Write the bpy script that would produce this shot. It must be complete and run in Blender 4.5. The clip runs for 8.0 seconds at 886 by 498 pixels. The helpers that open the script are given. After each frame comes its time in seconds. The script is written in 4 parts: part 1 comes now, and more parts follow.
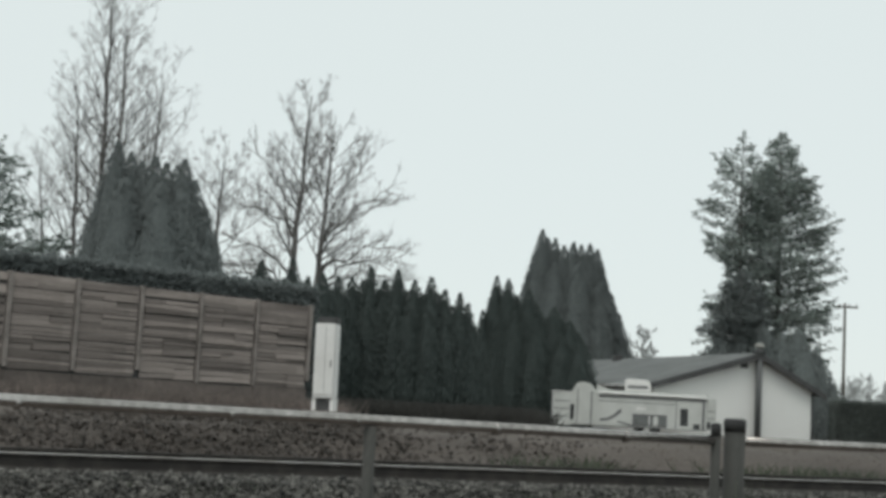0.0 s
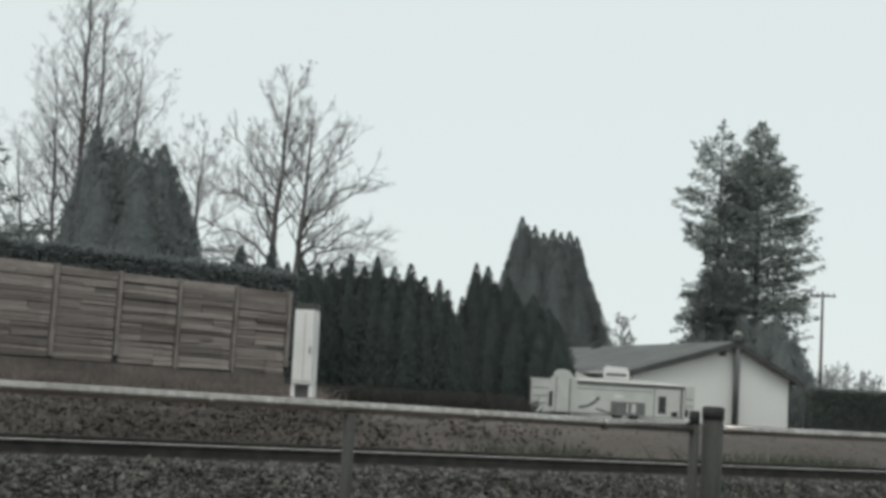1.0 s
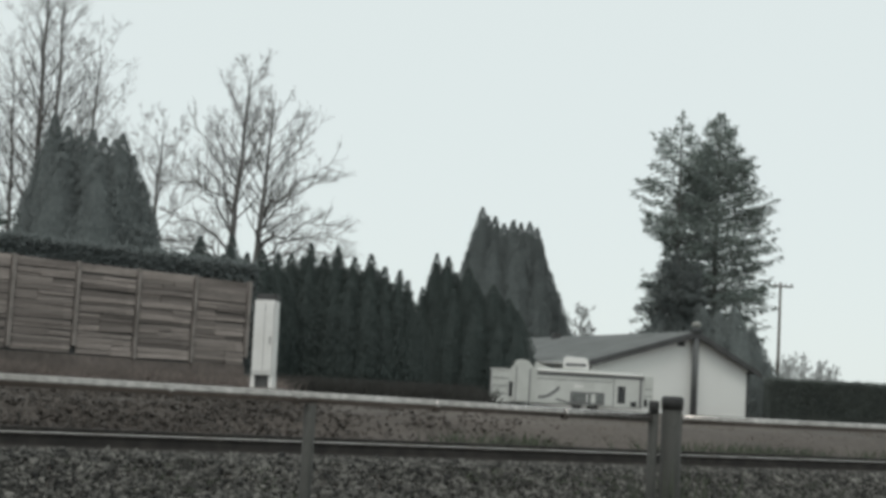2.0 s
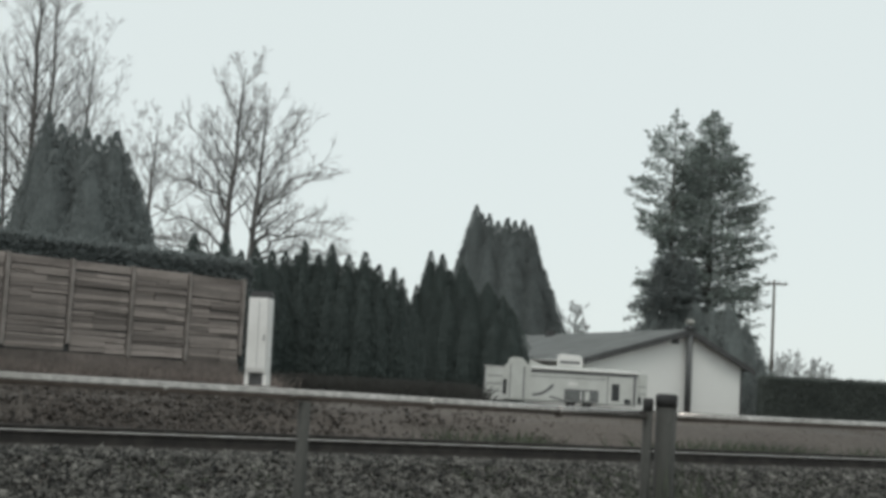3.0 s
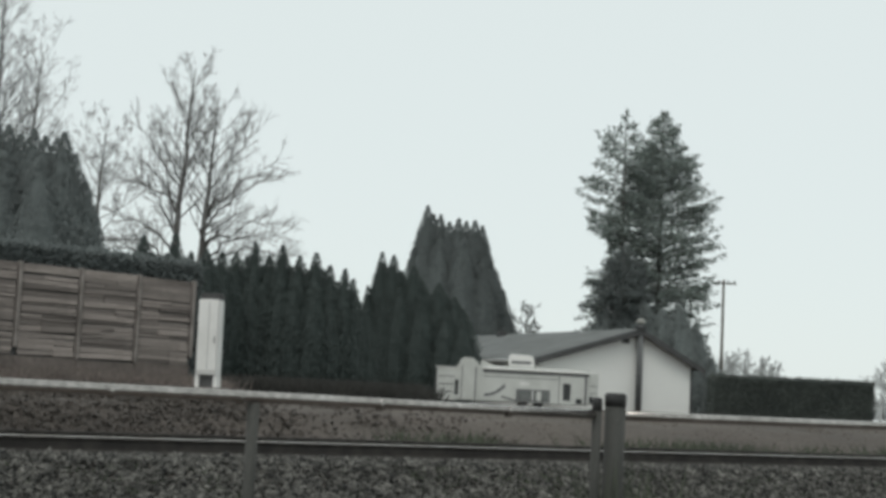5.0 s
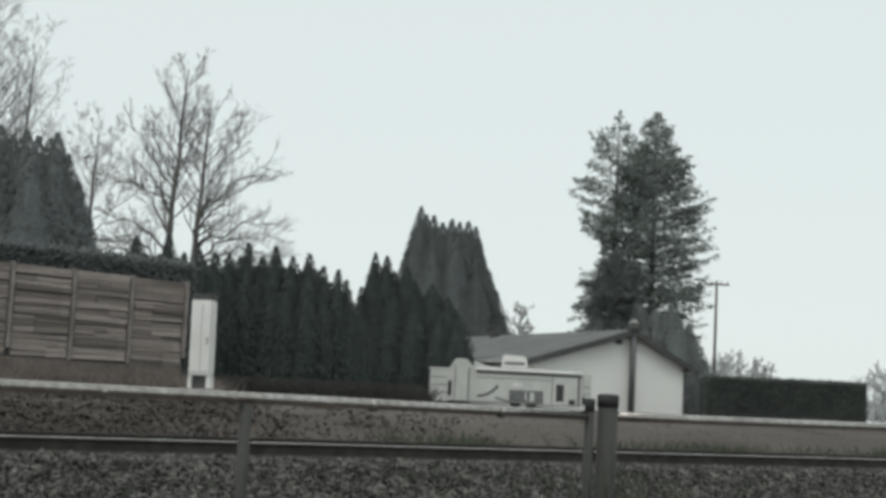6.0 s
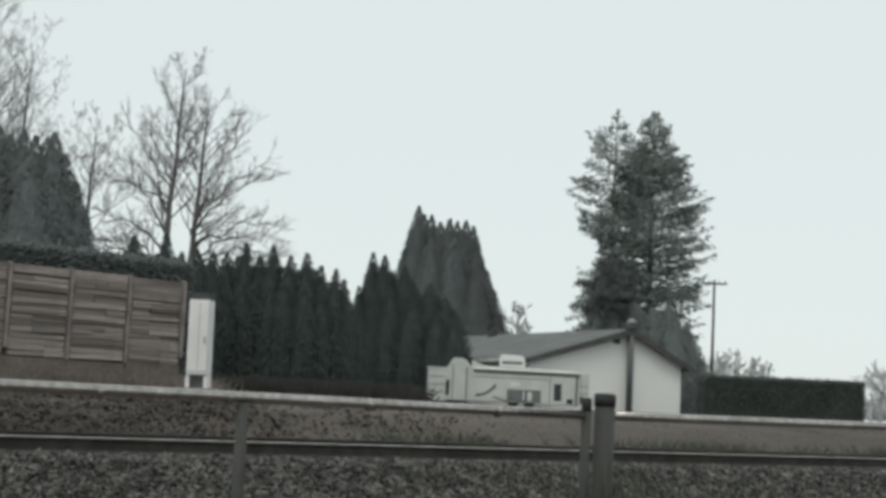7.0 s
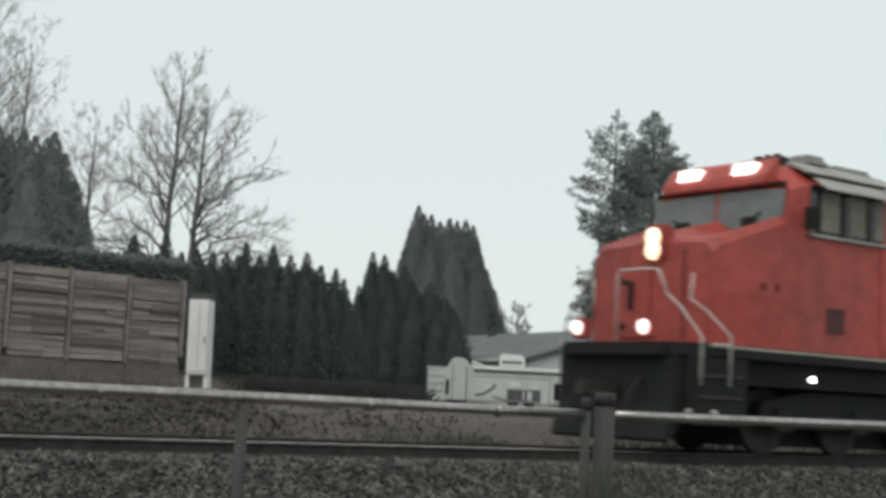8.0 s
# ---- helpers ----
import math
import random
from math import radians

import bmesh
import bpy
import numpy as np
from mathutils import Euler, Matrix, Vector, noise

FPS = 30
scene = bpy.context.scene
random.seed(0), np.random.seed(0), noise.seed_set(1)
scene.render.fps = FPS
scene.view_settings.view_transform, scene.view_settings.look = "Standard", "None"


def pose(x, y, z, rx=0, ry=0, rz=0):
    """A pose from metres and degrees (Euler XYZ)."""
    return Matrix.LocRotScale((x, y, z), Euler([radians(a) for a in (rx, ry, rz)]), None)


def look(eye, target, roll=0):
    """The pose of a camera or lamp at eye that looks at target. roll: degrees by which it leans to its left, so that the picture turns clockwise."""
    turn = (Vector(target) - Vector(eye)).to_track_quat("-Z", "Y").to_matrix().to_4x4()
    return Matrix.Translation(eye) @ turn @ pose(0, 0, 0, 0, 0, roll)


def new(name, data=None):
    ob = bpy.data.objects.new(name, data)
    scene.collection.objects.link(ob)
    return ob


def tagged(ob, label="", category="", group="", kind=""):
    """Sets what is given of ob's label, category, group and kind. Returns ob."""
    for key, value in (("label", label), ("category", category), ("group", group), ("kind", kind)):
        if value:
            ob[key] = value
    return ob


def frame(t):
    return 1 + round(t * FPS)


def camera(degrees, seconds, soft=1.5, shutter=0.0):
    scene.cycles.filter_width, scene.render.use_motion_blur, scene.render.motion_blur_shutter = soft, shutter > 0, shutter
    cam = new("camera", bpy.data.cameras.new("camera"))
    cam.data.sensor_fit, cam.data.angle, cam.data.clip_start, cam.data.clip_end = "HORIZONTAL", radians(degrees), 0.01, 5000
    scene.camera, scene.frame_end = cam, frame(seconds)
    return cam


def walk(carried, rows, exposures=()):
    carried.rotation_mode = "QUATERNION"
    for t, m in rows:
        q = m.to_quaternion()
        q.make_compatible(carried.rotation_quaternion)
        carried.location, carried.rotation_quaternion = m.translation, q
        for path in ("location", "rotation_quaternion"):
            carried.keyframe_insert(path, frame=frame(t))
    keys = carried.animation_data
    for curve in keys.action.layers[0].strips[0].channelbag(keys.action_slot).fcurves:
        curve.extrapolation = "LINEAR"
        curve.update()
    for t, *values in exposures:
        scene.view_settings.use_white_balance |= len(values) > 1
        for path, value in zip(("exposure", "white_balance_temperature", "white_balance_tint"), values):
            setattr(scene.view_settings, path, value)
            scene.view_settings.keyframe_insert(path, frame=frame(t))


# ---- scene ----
cam = camera(34.0, 8.0, soft=3.7, shutter=0.25)
EYE = 1.6
# seconds, shift to the side, yaw, pitch, roll
ROWS = [
    (0.0, -0.015, 4.96, 6.65, 3.17),
    (0.5, -0.017, 4.78, 6.53, 3.29),
    (1.0, -0.02, 4.12, 6.18, 3.39),
    (1.5, -0.02, 3.23, 5.99, 3.33),
    (1.7, -0.021, 2.80, 5.94, 3.31),
    (2.8, -0.025, 2.33, 5.83, 3.27),
    (3.0, -0.025, 2.28, 5.81, 3.27),
    (3.5, -0.025, 1.93, 5.85, 3.30),
    (4.0, -0.02, 1.45, 5.85, 3.12),
    (4.5, -0.012, 0.92, 5.84, 3.00),
    (5.0, -0.01, 0.36, 5.94, 2.87),
    (5.2, -0.009, 0.30, 5.96, 2.87),
    (6.3, -0.005, 0.05, 5.99, 2.89),
    (6.5, -0.004, 0.04, 5.99, 2.89),
    (7.0, 0.0, 0.01, 5.97, 2.85),
    (7.5, 0.0, 0.01, 5.96, 2.84),
    (8.0, 0.0, 0.0, 5.96, 2.80),
]
walk(cam, [(t, pose(x, 0, EYE, 0, 0, yaw) @ pose(0, 0, 0, 90 + pitch, 0, 0) @ pose(0, 0, 0, 0, 0, roll))
           for t, x, yaw, pitch, roll in ROWS])

# ---- light: an even overcast winter sky ----
world = bpy.data.worlds.new("overcast_sky")
scene.world = world
world.use_nodes = True
wn, wl = world.node_tree.nodes, world.node_tree.links
sky = wn.new("ShaderNodeTexSky")
sky.sky_type, sky.sun_disc = "NISHITA", False
sky.sun_elevation, sky.sun_rotation = radians(40), radians(200)
veil = wn.new("ShaderNodeMixRGB")
veil.inputs[0].default_value = 0.93
veil.inputs[2].default_value = (7.5, 8.2, 8.07, 1)
wl.new(sky.outputs[0], veil.inputs[1])
wl.new(veil.outputs[0], wn["Background"].inputs[0])
wn["Background"].inputs[1].default_value = 0.10
sun = new("sun", bpy.data.lights.new("sun", "SUN"))
sun.data.energy, sun.data.angle, sun.data.color = 1.0, radians(25), (1.0, 0.97, 0.93)
sun.matrix_world = look((-5, -15, 26), (0, 0, 0))
scene.view_settings.exposure = 0.04


# ---- materials ----
def material(name, base, second=None, scale=4.0, rough=0.8, metal=0.0, bump=0.0, fine=None, stretch=(1, 1, 1),
             vary=0.0, island=False, spread=(0.35, 0.65), thin=0.0, grit=0.45, spec=0.5):
    """A surface with a coarse and a fine variation and a little relief."""
    m = bpy.data.materials.new(name)
    m.use_nodes = True
    n, l = m.node_tree.nodes, m.node_tree.links
    b = n["Principled BSDF"]
    b.inputs["Roughness"].default_value, b.inputs["Metallic"].default_value = rough, metal
    b.inputs["Specular IOR Level"].default_value = spec
    second = second or tuple(c * 0.7 for c in base)
    co = n.new("ShaderNodeTexCoord")
    mp = n.new("ShaderNodeMapping")
    mp.inputs["Scale"].default_value = stretch
    l.new(co.outputs["Object"], mp.inputs[0])
    n1 = n.new("ShaderNodeTexNoise")
    n1.inputs["Scale"].default_value, n1.inputs["Detail"].default_value = scale, 6
    n2 = n.new("ShaderNodeTexNoise")
    n2.inputs["Scale"].default_value, n2.inputs["Detail"].default_value = fine or scale * 11, 5
    l.new(mp.outputs[0], n1.inputs[0])
    l.new(mp.outputs[0], n2.inputs[0])
    r = n.new("ShaderNodeValToRGB")
    r.color_ramp.elements[0].position, r.color_ramp.elements[1].position = spread
    r.color_ramp.elements[0].color, r.color_ramp.elements[1].color = (*second, 1), (*base, 1)
    l.new(n1.outputs[0], r.inputs[0])
    mul = n.new("ShaderNodeMixRGB")
    mul.blend_type = "MULTIPLY"
    mul.inputs[0].default_value = grit
    l.new(r.outputs[0], mul.inputs[1])
    r2 = n.new("ShaderNodeValToRGB")
    r2.color_ramp.elements[0].position, r2.color_ramp.elements[1].position = 0.3, 0.7
    r2.color_ramp.elements[0].color, r2.color_ramp.elements[1].color = (0.45, 0.45, 0.45, 1), (1.25, 1.25, 1.25, 1)
    l.new(n2.outputs[0], r2.inputs[0])
    l.new(r2.outputs[0], mul.inputs[2])
    out = mul.outputs[0]
    if vary:
        if island:
            rnd = n.new("ShaderNodeNewGeometry").outputs["Random Per Island"]
        else:
            rnd = n.new("ShaderNodeObjectInfo").outputs["Random"]
        mr = n.new("ShaderNodeMapRange")
        mr.inputs[3].default_value, mr.inputs[4].default_value = 1 - vary, 1 + vary
        l.new(rnd, mr.inputs[0])
        hs = n.new("ShaderNodeHueSaturation")
        l.new(mr.outputs[0], hs.inputs["Value"])
        l.new(out, hs.inputs["Color"])
        out = hs.outputs[0]
    l.new(out, b.inputs["Base Color"])
    if thin:
        tr = n.new("ShaderNodeBsdfTranslucent")
        mx = n.new("ShaderNodeMixShader")
        mx.inputs[0].default_value = thin
        l.new(out, tr.inputs["Color"])
        l.new(b.outputs[0], mx.inputs[1])
        l.new(tr.outputs[0], mx.inputs[2])
        l.new(mx.outputs[0], n["Material Output"].inputs[0])
    if bump:
        bp = n.new("ShaderNodeBump")
        bp.inputs["Strength"].default_value, bp.inputs["Distance"].default_value = 0.6, bump
        l.new(n2.outputs[0], bp.inputs["Height"])
        l.new(bp.outputs[0], b.inputs["Normal"])
    return m


def glowing(name, colour, strength):
    m = bpy.data.materials.new(name)
    m.use_nodes = True
    b = m.node_tree.nodes["Principled BSDF"]
    b.inputs["Base Color"].default_value = (0.8, 0.8, 0.8, 1)
    b.inputs["Emission Color"].default_value = (*colour, 1)
    b.inputs["Emission Strength"].default_value = strength
    return m


M_SOIL = material("dry_soil_and_grass", (0.103, 0.086, 0.074), (0.068, 0.057, 0.049), 0.22, 0.95, bump=0.04, fine=9)
M_STONE = material("ballast_stone", (0.115, 0.111, 0.101), (0.034, 0.033, 0.029), 5, 0.9, bump=0.004, vary=0.98, island=True)
M_RAIL = material("rusty_rail", (0.050, 0.044, 0.039), (0.026, 0.023, 0.021), 5, 0.75, metal=0.2, bump=0.002)
M_RAILHEAD = material("polished_railhead", (0.70, 0.68, 0.65), (0.52, 0.48, 0.44), 3, 0.3, metal=0.85)
M_TIE = material("creosoted_tie", (0.075, 0.055, 0.04), (0.035, 0.028, 0.024), 5, 0.9, bump=0.006, vary=0.3, stretch=(0.4, 4, 4))
M_PIPE = material("weathered_galvanised_pipe", (0.47, 0.445, 0.425), (0.31, 0.29, 0.27), 2, 0.27, metal=0.92, bump=0.001)
M_POST = material("grey_weathered_post", (0.062, 0.062, 0.056), (0.038, 0.039, 0.035), 4, 0.8, bump=0.003, stretch=(3, 3, 0.6))
M_DARK = material("black_rubber_cap", (0.03, 0.03, 0.03), None, 6, 0.7)
M_BOARD = material("weathered_grey_brown_board", (0.34, 0.298, 0.272), (0.175, 0.150, 0.137), 0.9, 0.9, bump=0.012,
                   vary=0.34, stretch=(0.5, 5, 5))
M_WALLPOST = material("wall_post_concrete", (0.30, 0.27, 0.25), (0.2, 0.18, 0.165), 2, 0.9, bump=0.004)
M_BASE = material("stained_base_panel", (0.195, 0.163, 0.148), (0.112, 0.095, 0.086), 0.7, 0.9, bump=0.006, fine=5)
M_BRUSH = material("dead_brush", (0.17, 0.14, 0.125), (0.10, 0.085, 0.075), 0.8, 0.95, vary=0.5, island=True)
M_GRASS = material("dry_grass", (0.153, 0.131, 0.113), (0.117, 0.101, 0.087), 0.8, 0.95, vary=0.12, island=True)
M_BANKTUFT = material("dark_bank_tufts", (0.080, 0.069, 0.060), (0.064, 0.055, 0.048), 0.8, 0.95, vary=0.12, island=True)
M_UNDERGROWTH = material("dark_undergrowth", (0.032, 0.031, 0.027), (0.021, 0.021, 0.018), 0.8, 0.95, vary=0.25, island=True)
# distance haze is put into this pale wood colour
M_FARWOOD = material("haze_pale_far_wood", (0.32, 0.335, 0.33), (0.24, 0.25, 0.245), 0.05, 0.95, vary=0.25, island=True)
M_WEED = material("green_weed", (0.058, 0.070, 0.043), (0.032, 0.041, 0.025), 1, 0.9, vary=0.4, island=True)
M_WHITE = material("white_painted_metal", (0.78, 0.77, 0.75), (0.70, 0.69, 0.665), 1.2, 0.45, grit=0.1)
M_SIDING = material("white_house_siding", (0.82, 0.82, 0.79), (0.77, 0.765, 0.74), 0.25, 0.7, fine=14, grit=0.08)
M_ROOF = material("grey_roof_shingle", (0.125, 0.131, 0.128), (0.088, 0.093, 0.091), 0.8, 0.9, bump=0.01, vary=0.25)
M_FASCIA = material("dark_fascia", (0.075, 0.075, 0.075), None, 1.5, 0.7)
M_FLUE = material("grey_flue_metal", (0.13, 0.135, 0.135), (0.09, 0.094, 0.095), 1.5, 0.6, stretch=(1, 1, 0.3))
M_TRIMWHITE = material("white_trim", (0.76, 0.76, 0.74), (0.68, 0.68, 0.66), 2, 0.6)
M_GLASS = material("dark_window_glass", (0.03, 0.034, 0.036), (0.02, 0.022, 0.024), 1.2, 0.08)
M_CAMPER = material("white_camper_fibreglass", (0.60, 0.61, 0.58), (0.52, 0.53, 0.50), 1.2, 0.4, grit=0.15)
M_STRIPE = material("grey_decal_stripe", (0.16, 0.16, 0.165), None, 3, 0.5)
M_TYRE = material("tyre_rubber", (0.025, 0.025, 0.025), None, 6, 0.85)
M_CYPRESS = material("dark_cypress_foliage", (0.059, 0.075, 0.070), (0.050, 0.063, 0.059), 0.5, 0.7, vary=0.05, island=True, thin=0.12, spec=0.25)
# the next two cypress tones are greyed and lifted to imitate haze
M_CYPRESS_FAR = material("hazed_cypress_foliage", (0.146, 0.166, 0.163), (0.122, 0.138, 0.136), 0.4, 0.75, vary=0.05, island=True, thin=0.15, spec=0.35)
M_CYPRESS_CLUMP = material("hazed_clump_cypress_foliage", (0.154, 0.175, 0.172), (0.130, 0.147, 0.145), 0.4, 0.75, vary=0.05, island=True, thin=0.15, spec=0.35)
M_CYPRESS_MID = material("dusky_conifer_foliage", (0.178, 0.203, 0.198), (0.138, 0.157, 0.154), 0.4, 0.7, vary=0.10, island=True, thin=0.15, spec=0.4)
# needle colour far above real foliage, with the haze over the firs included
M_FIR = material("hazed_fir_needles", (0.38, 0.44, 0.405), (0.28, 0.33, 0.305), 0.25, 0.6, vary=0.28, island=True, thin=0.35, spec=0.7)
M_HEDGE = material("clipped_hedge_foliage", (0.118, 0.134, 0.122), (0.082, 0.094, 0.086), 0.6, 0.65, vary=0.15, island=True, thin=0.12, spec=0.35)
M_BARK = material("grey_bark", (0.18, 0.172, 0.165), (0.11, 0.105, 0.10), 3, 0.95, bump=0.01, stretch=(1, 1, 0.3))
# twig grey made lighter to hold the sky's bleed round thin branches
M_TWIG = material("sky_paled_grey_twigs", (0.33, 0.32, 0.315), (0.23, 0.225, 0.22), 1, 0.95)
# far twigs: colour lifted to carry the haze
M_FARTWIG = material("haze_pale_far_twigs", (0.56, 0.575, 0.57), (0.46, 0.475, 0.47), 1, 0.95)
M_POLE = material("old_wooden_pole", (0.17, 0.15, 0.13), (0.1, 0.09, 0.08), 3, 0.9, stretch=(2, 2, 0.3))
M_RED = material("red_locomotive_paint", (0.50, 0.074, 0.058), (0.34, 0.068, 0.055), 0.4, 0.5, spec=0.35, fine=3.5, spread=(0.3, 0.7))
M_BLACK = material("black_locomotive_paint", (0.022, 0.026, 0.025), (0.028, 0.028, 0.025), 1.4, 0.85, spec=0.15)
M_GREYCAB = material("grey_cab_fitting", (0.36, 0.36, 0.33), (0.25, 0.25, 0.23), 2, 0.6)
M_HANDRAIL = material("white_handrail_paint", (0.72, 0.70, 0.66), (0.6, 0.57, 0.52), 4, 0.5)
M_HATCH = material("dark_red_hatch_paint", (0.10, 0.030, 0.027), (0.06, 0.021, 0.019), 3, 0.7)
M_LINE = material("pale_sill_stripe", (0.42, 0.38, 0.32), (0.3, 0.27, 0.23), 4, 0.5)
M_CABGLASS = material("cab_window_glass", (0.13, 0.14, 0.135), (0.09, 0.097, 0.094), 0.8, 0.1, spec=0.9)
M_INTERIOR = material("beige_cab_lining", (0.25, 0.23, 0.19), (0.16, 0.15, 0.125), 1.2, 0.8)
M_ROOFEDGE = material("pale_cab_roof_paint", (0.38, 0.37, 0.335), (0.28, 0.27, 0.245), 2, 0.6)
M_STEEL = material("dirty_wheel_steel", (0.06, 0.054, 0.048), (0.036, 0.032, 0.028), 4, 0.7, metal=0.3)
M_HEADLIGHT = glowing("lit_headlight", (1.0, 0.76, 0.45), 1.6)
M_DITCH = glowing("lit_ditch_light", (1.0, 0.78, 0.70), 1.6)
M_NUMBER = glowing("lit_number_board", (1.0, 0.98, 0.94), 2.2)
M_STEPLIGHT = glowing("lit_step_light", (0.95, 1.0, 1.0), 4.0)


# ---- mesh helpers ----
def part(name, bm, mat, parent=None, label="", at=None):
    """Links a bmesh (or ready mesh) as one object."""
    if isinstance(bm, bpy.types.Mesh):
        me = bm
    else:
        me = bpy.data.meshes.new(name)
        bm.to_mesh(me)
        bm.free()
    if not me.materials:
        me.materials.append(mat)
    ob = new(name, me)
    ob.parent = parent
    if at is not None:
        ob.matrix_basis = at
    if label:
        tagged(ob, label)
    return ob


def thing(name, label, category, at=None, group="", kind=""):
    ob = tagged(new(name), label, category, group, kind)
    if at is not None:
        ob.matrix_basis = at
    return ob


def box(x0, x1, y0, y1, z0, z1, bev=0.0, bm=None):
    made = bm is None
    bm = bm or bmesh.new()
    v = [bm.verts.new((x, y, z)) for x in (x0, x1) for y in (y0, y1) for z in (z0, z1)]
    fs = [bm.faces.new([v[i] for i in q]) for q in
          ((0, 1, 3, 2), (4, 6, 7, 5), (0, 4, 5, 1), (2, 3, 7, 6), (0, 2, 6, 4), (1, 5, 7, 3))]
    if bev:
        es = list({e for f in fs for e in f.edges})
        bmesh.ops.bevel(bm, geom=es, offset=bev, segments=2, affect="EDGES", clamp_overlap=True)
    if made:
        bmesh.ops.recalc_face_normals(bm, faces=bm.faces)
    return bm


def prism(poly, lo, hi, axis="y", bev=0.0, bm=None):
    """A polygon drawn in the two other axes, drawn out along one axis."""
    bm = bm or bmesh.new()

    def put(a, b, c):
        return {"y": (a, c, b), "x": (c, a, b), "z": (a, b, c)}[axis]

    p = [bm.verts.new(put(a, b, lo)) for a, b in poly]
    q = [bm.verts.new(put(a, b, hi)) for a, b in poly]
    fs = [bm.faces.new(p), bm.faces.new(q[::-1])]
    for i in range(len(poly)):
        j = (i + 1) % len(poly)
        fs.append(bm.faces.new((p[i], q[i], q[j], p[j])))
    if bev:
        es = list({e for f in fs for e in f.edges})
        bmesh.ops.bevel(bm, geom=es, offset=bev, segments=2, affect="EDGES", clamp_overlap=True)
    bmesh.ops.recalc_face_normals(bm, faces=bm.faces)
    return bm


def loft(rings, bm=None):
    """Skin over rings of equal numbers of points, closed at both ends."""
    bm = bm or bmesh.new()
    vs = [[bm.verts.new(p) for p in r] for r in rings]
    n = len(rings[0])
    for a, b in zip(vs, vs[1:]):
        for i in range(n):
            j = (i + 1) % n
            bm.faces.new((a[i], a[j], b[j], b[i]))
    bm.faces.new(vs[0][::-1])
    bm.faces.new(vs[-1])
    bmesh.ops.recalc_face_normals(bm, faces=bm.faces)
    return bm


def tube(points, radius, seg=8, bm=None):
    """A round bar through points; radius one number or one a point."""
    pts = [Vector(p) for p in points]
    rad = radius if isinstance(radius, (list, tuple)) else [radius] * len(pts)
    rings = []
    for i, p in enumerate(pts):
        d = (pts[min(i + 1, len(pts) - 1)] - pts[max(i - 1, 0)]).normalized()
        u = d.orthogonal().normalized() if i == 0 else (u - d * u.dot(d)).normalized()
        w = d.cross(u)
        rings.append([p + rad[i] * (math.cos(k * math.tau / seg) * u + math.sin(k * math.tau / seg) * w) for k in range(seg)])
    return loft(rings, bm)


def smooth(ob):
    ob.data.polygons.foreach_set("use_smooth", [True] * len(ob.data.polygons))
    return ob


def spindles(name, base, axis, width, rng):
    """Many small pointed tufts: base points, axis vectors, widths."""
    n = len(base)
    side = rng.normal(size=(n, 3))
    side -= axis * (np.sum(side * axis, 1) / np.maximum(np.sum(axis * axis, 1), 1e-9))[:, None]
    side /= np.linalg.norm(side, axis=1)[:, None]
    third = np.cross(axis, side)
    third /= np.linalg.norm(third, axis=1)[:, None]
    mid = base + 0.22 * axis
    w = width[:, None]
    ring = [mid + w * (math.cos(k * math.tau / 3) * side + math.sin(k * math.tau / 3) * third) for k in range(3)]
    verts = np.stack([*ring, base + axis], 1).reshape(-1, 3)
    pattern = np.array([[3, 0, 1], [3, 1, 2], [3, 2, 0]])
    faces = (np.arange(n)[:, None, None] * 4 + pattern[None]).reshape(-1, 3)
    me = bpy.data.meshes.new(name)
    me.vertices.add(len(verts))
    me.vertices.foreach_set("co", verts.ravel())
    me.loops.add(faces.size)
    me.loops.foreach_set("vertex_index", faces.ravel().astype(np.int32))
    me.polygons.add(len(faces))
    me.polygons.foreach_set("loop_start", np.arange(0, faces.size, 3, dtype=np.int32))
    me.update(calc_edges=True)
    return me


def sticks(name, segs, sides):
    """Tapered sticks from rows of p0, p1, r0, r1."""
    a = np.array([s[0] for s in segs])
    b = np.array([s[1] for s in segs])
    r0 = np.array([s[2] for s in segs])[:, None]
    r1 = np.array([s[3] for s in segs])[:, None]
    d = b - a
    d /= np.maximum(np.linalg.norm(d, axis=1), 1e-9)[:, None]
    up = np.where(np.abs(d[:, 2:3]) < 0.9, np.array([[0.0, 0, 1]]), np.array([[1.0, 0, 0]]))
    u = np.cross(d, up)
    u /= np.linalg.norm(u, axis=1)[:, None]
    w = np.cross(d, u)
    rings = []
    for p, r in ((a, r0), (b, r1)):
        for k in range(sides):
            rings.append(p + r * (math.cos(k * math.tau / sides) * u + math.sin(k * math.tau / sides) * w))
    verts = np.stack(rings, 1).reshape(-1, 3)
    pattern = np.array([[k, (k + 1) % sides, sides + (k + 1) % sides, sides + k] for k in range(sides)])
    faces = (np.arange(len(segs))[:, None, None] * 2 * sides + pattern[None]).reshape(-1, 4)
    me = bpy.data.meshes.new(name)
    me.vertices.add(len(verts))
    me.vertices.foreach_set("co", verts.ravel())
    me.loops.add(faces.size)
    me.loops.foreach_set("vertex_index", faces.ravel().astype(np.int32))
    me.polygons.add(len(faces))
    me.polygons.foreach_set("loop_start", np.arange(0, faces.size, 4, dtype=np.int32))
    me.update(calc_edges=True)
    return me


# ---- plan: the line runs slantwise; ALONG is the train's heading, OFF leads from the camera across the line ----
HEAD = radians(53.8)
ALONG = Vector((-math.sin(HEAD), -math.cos(HEAD), 0))
OFF = Vector((-math.cos(HEAD), math.sin(HEAD), 0))
LINE_TURN = math.degrees(math.atan2(ALONG.y, ALONG.x))
TRACK, RAIL_TOP = 16.2, 1.0
FENCE = 7.0


def spot(a, s, z=0.0):
    """A place a metres along the heading and s metres across from the camera."""
    return ALONG * a + OFF * s + Vector((0, 0, z))


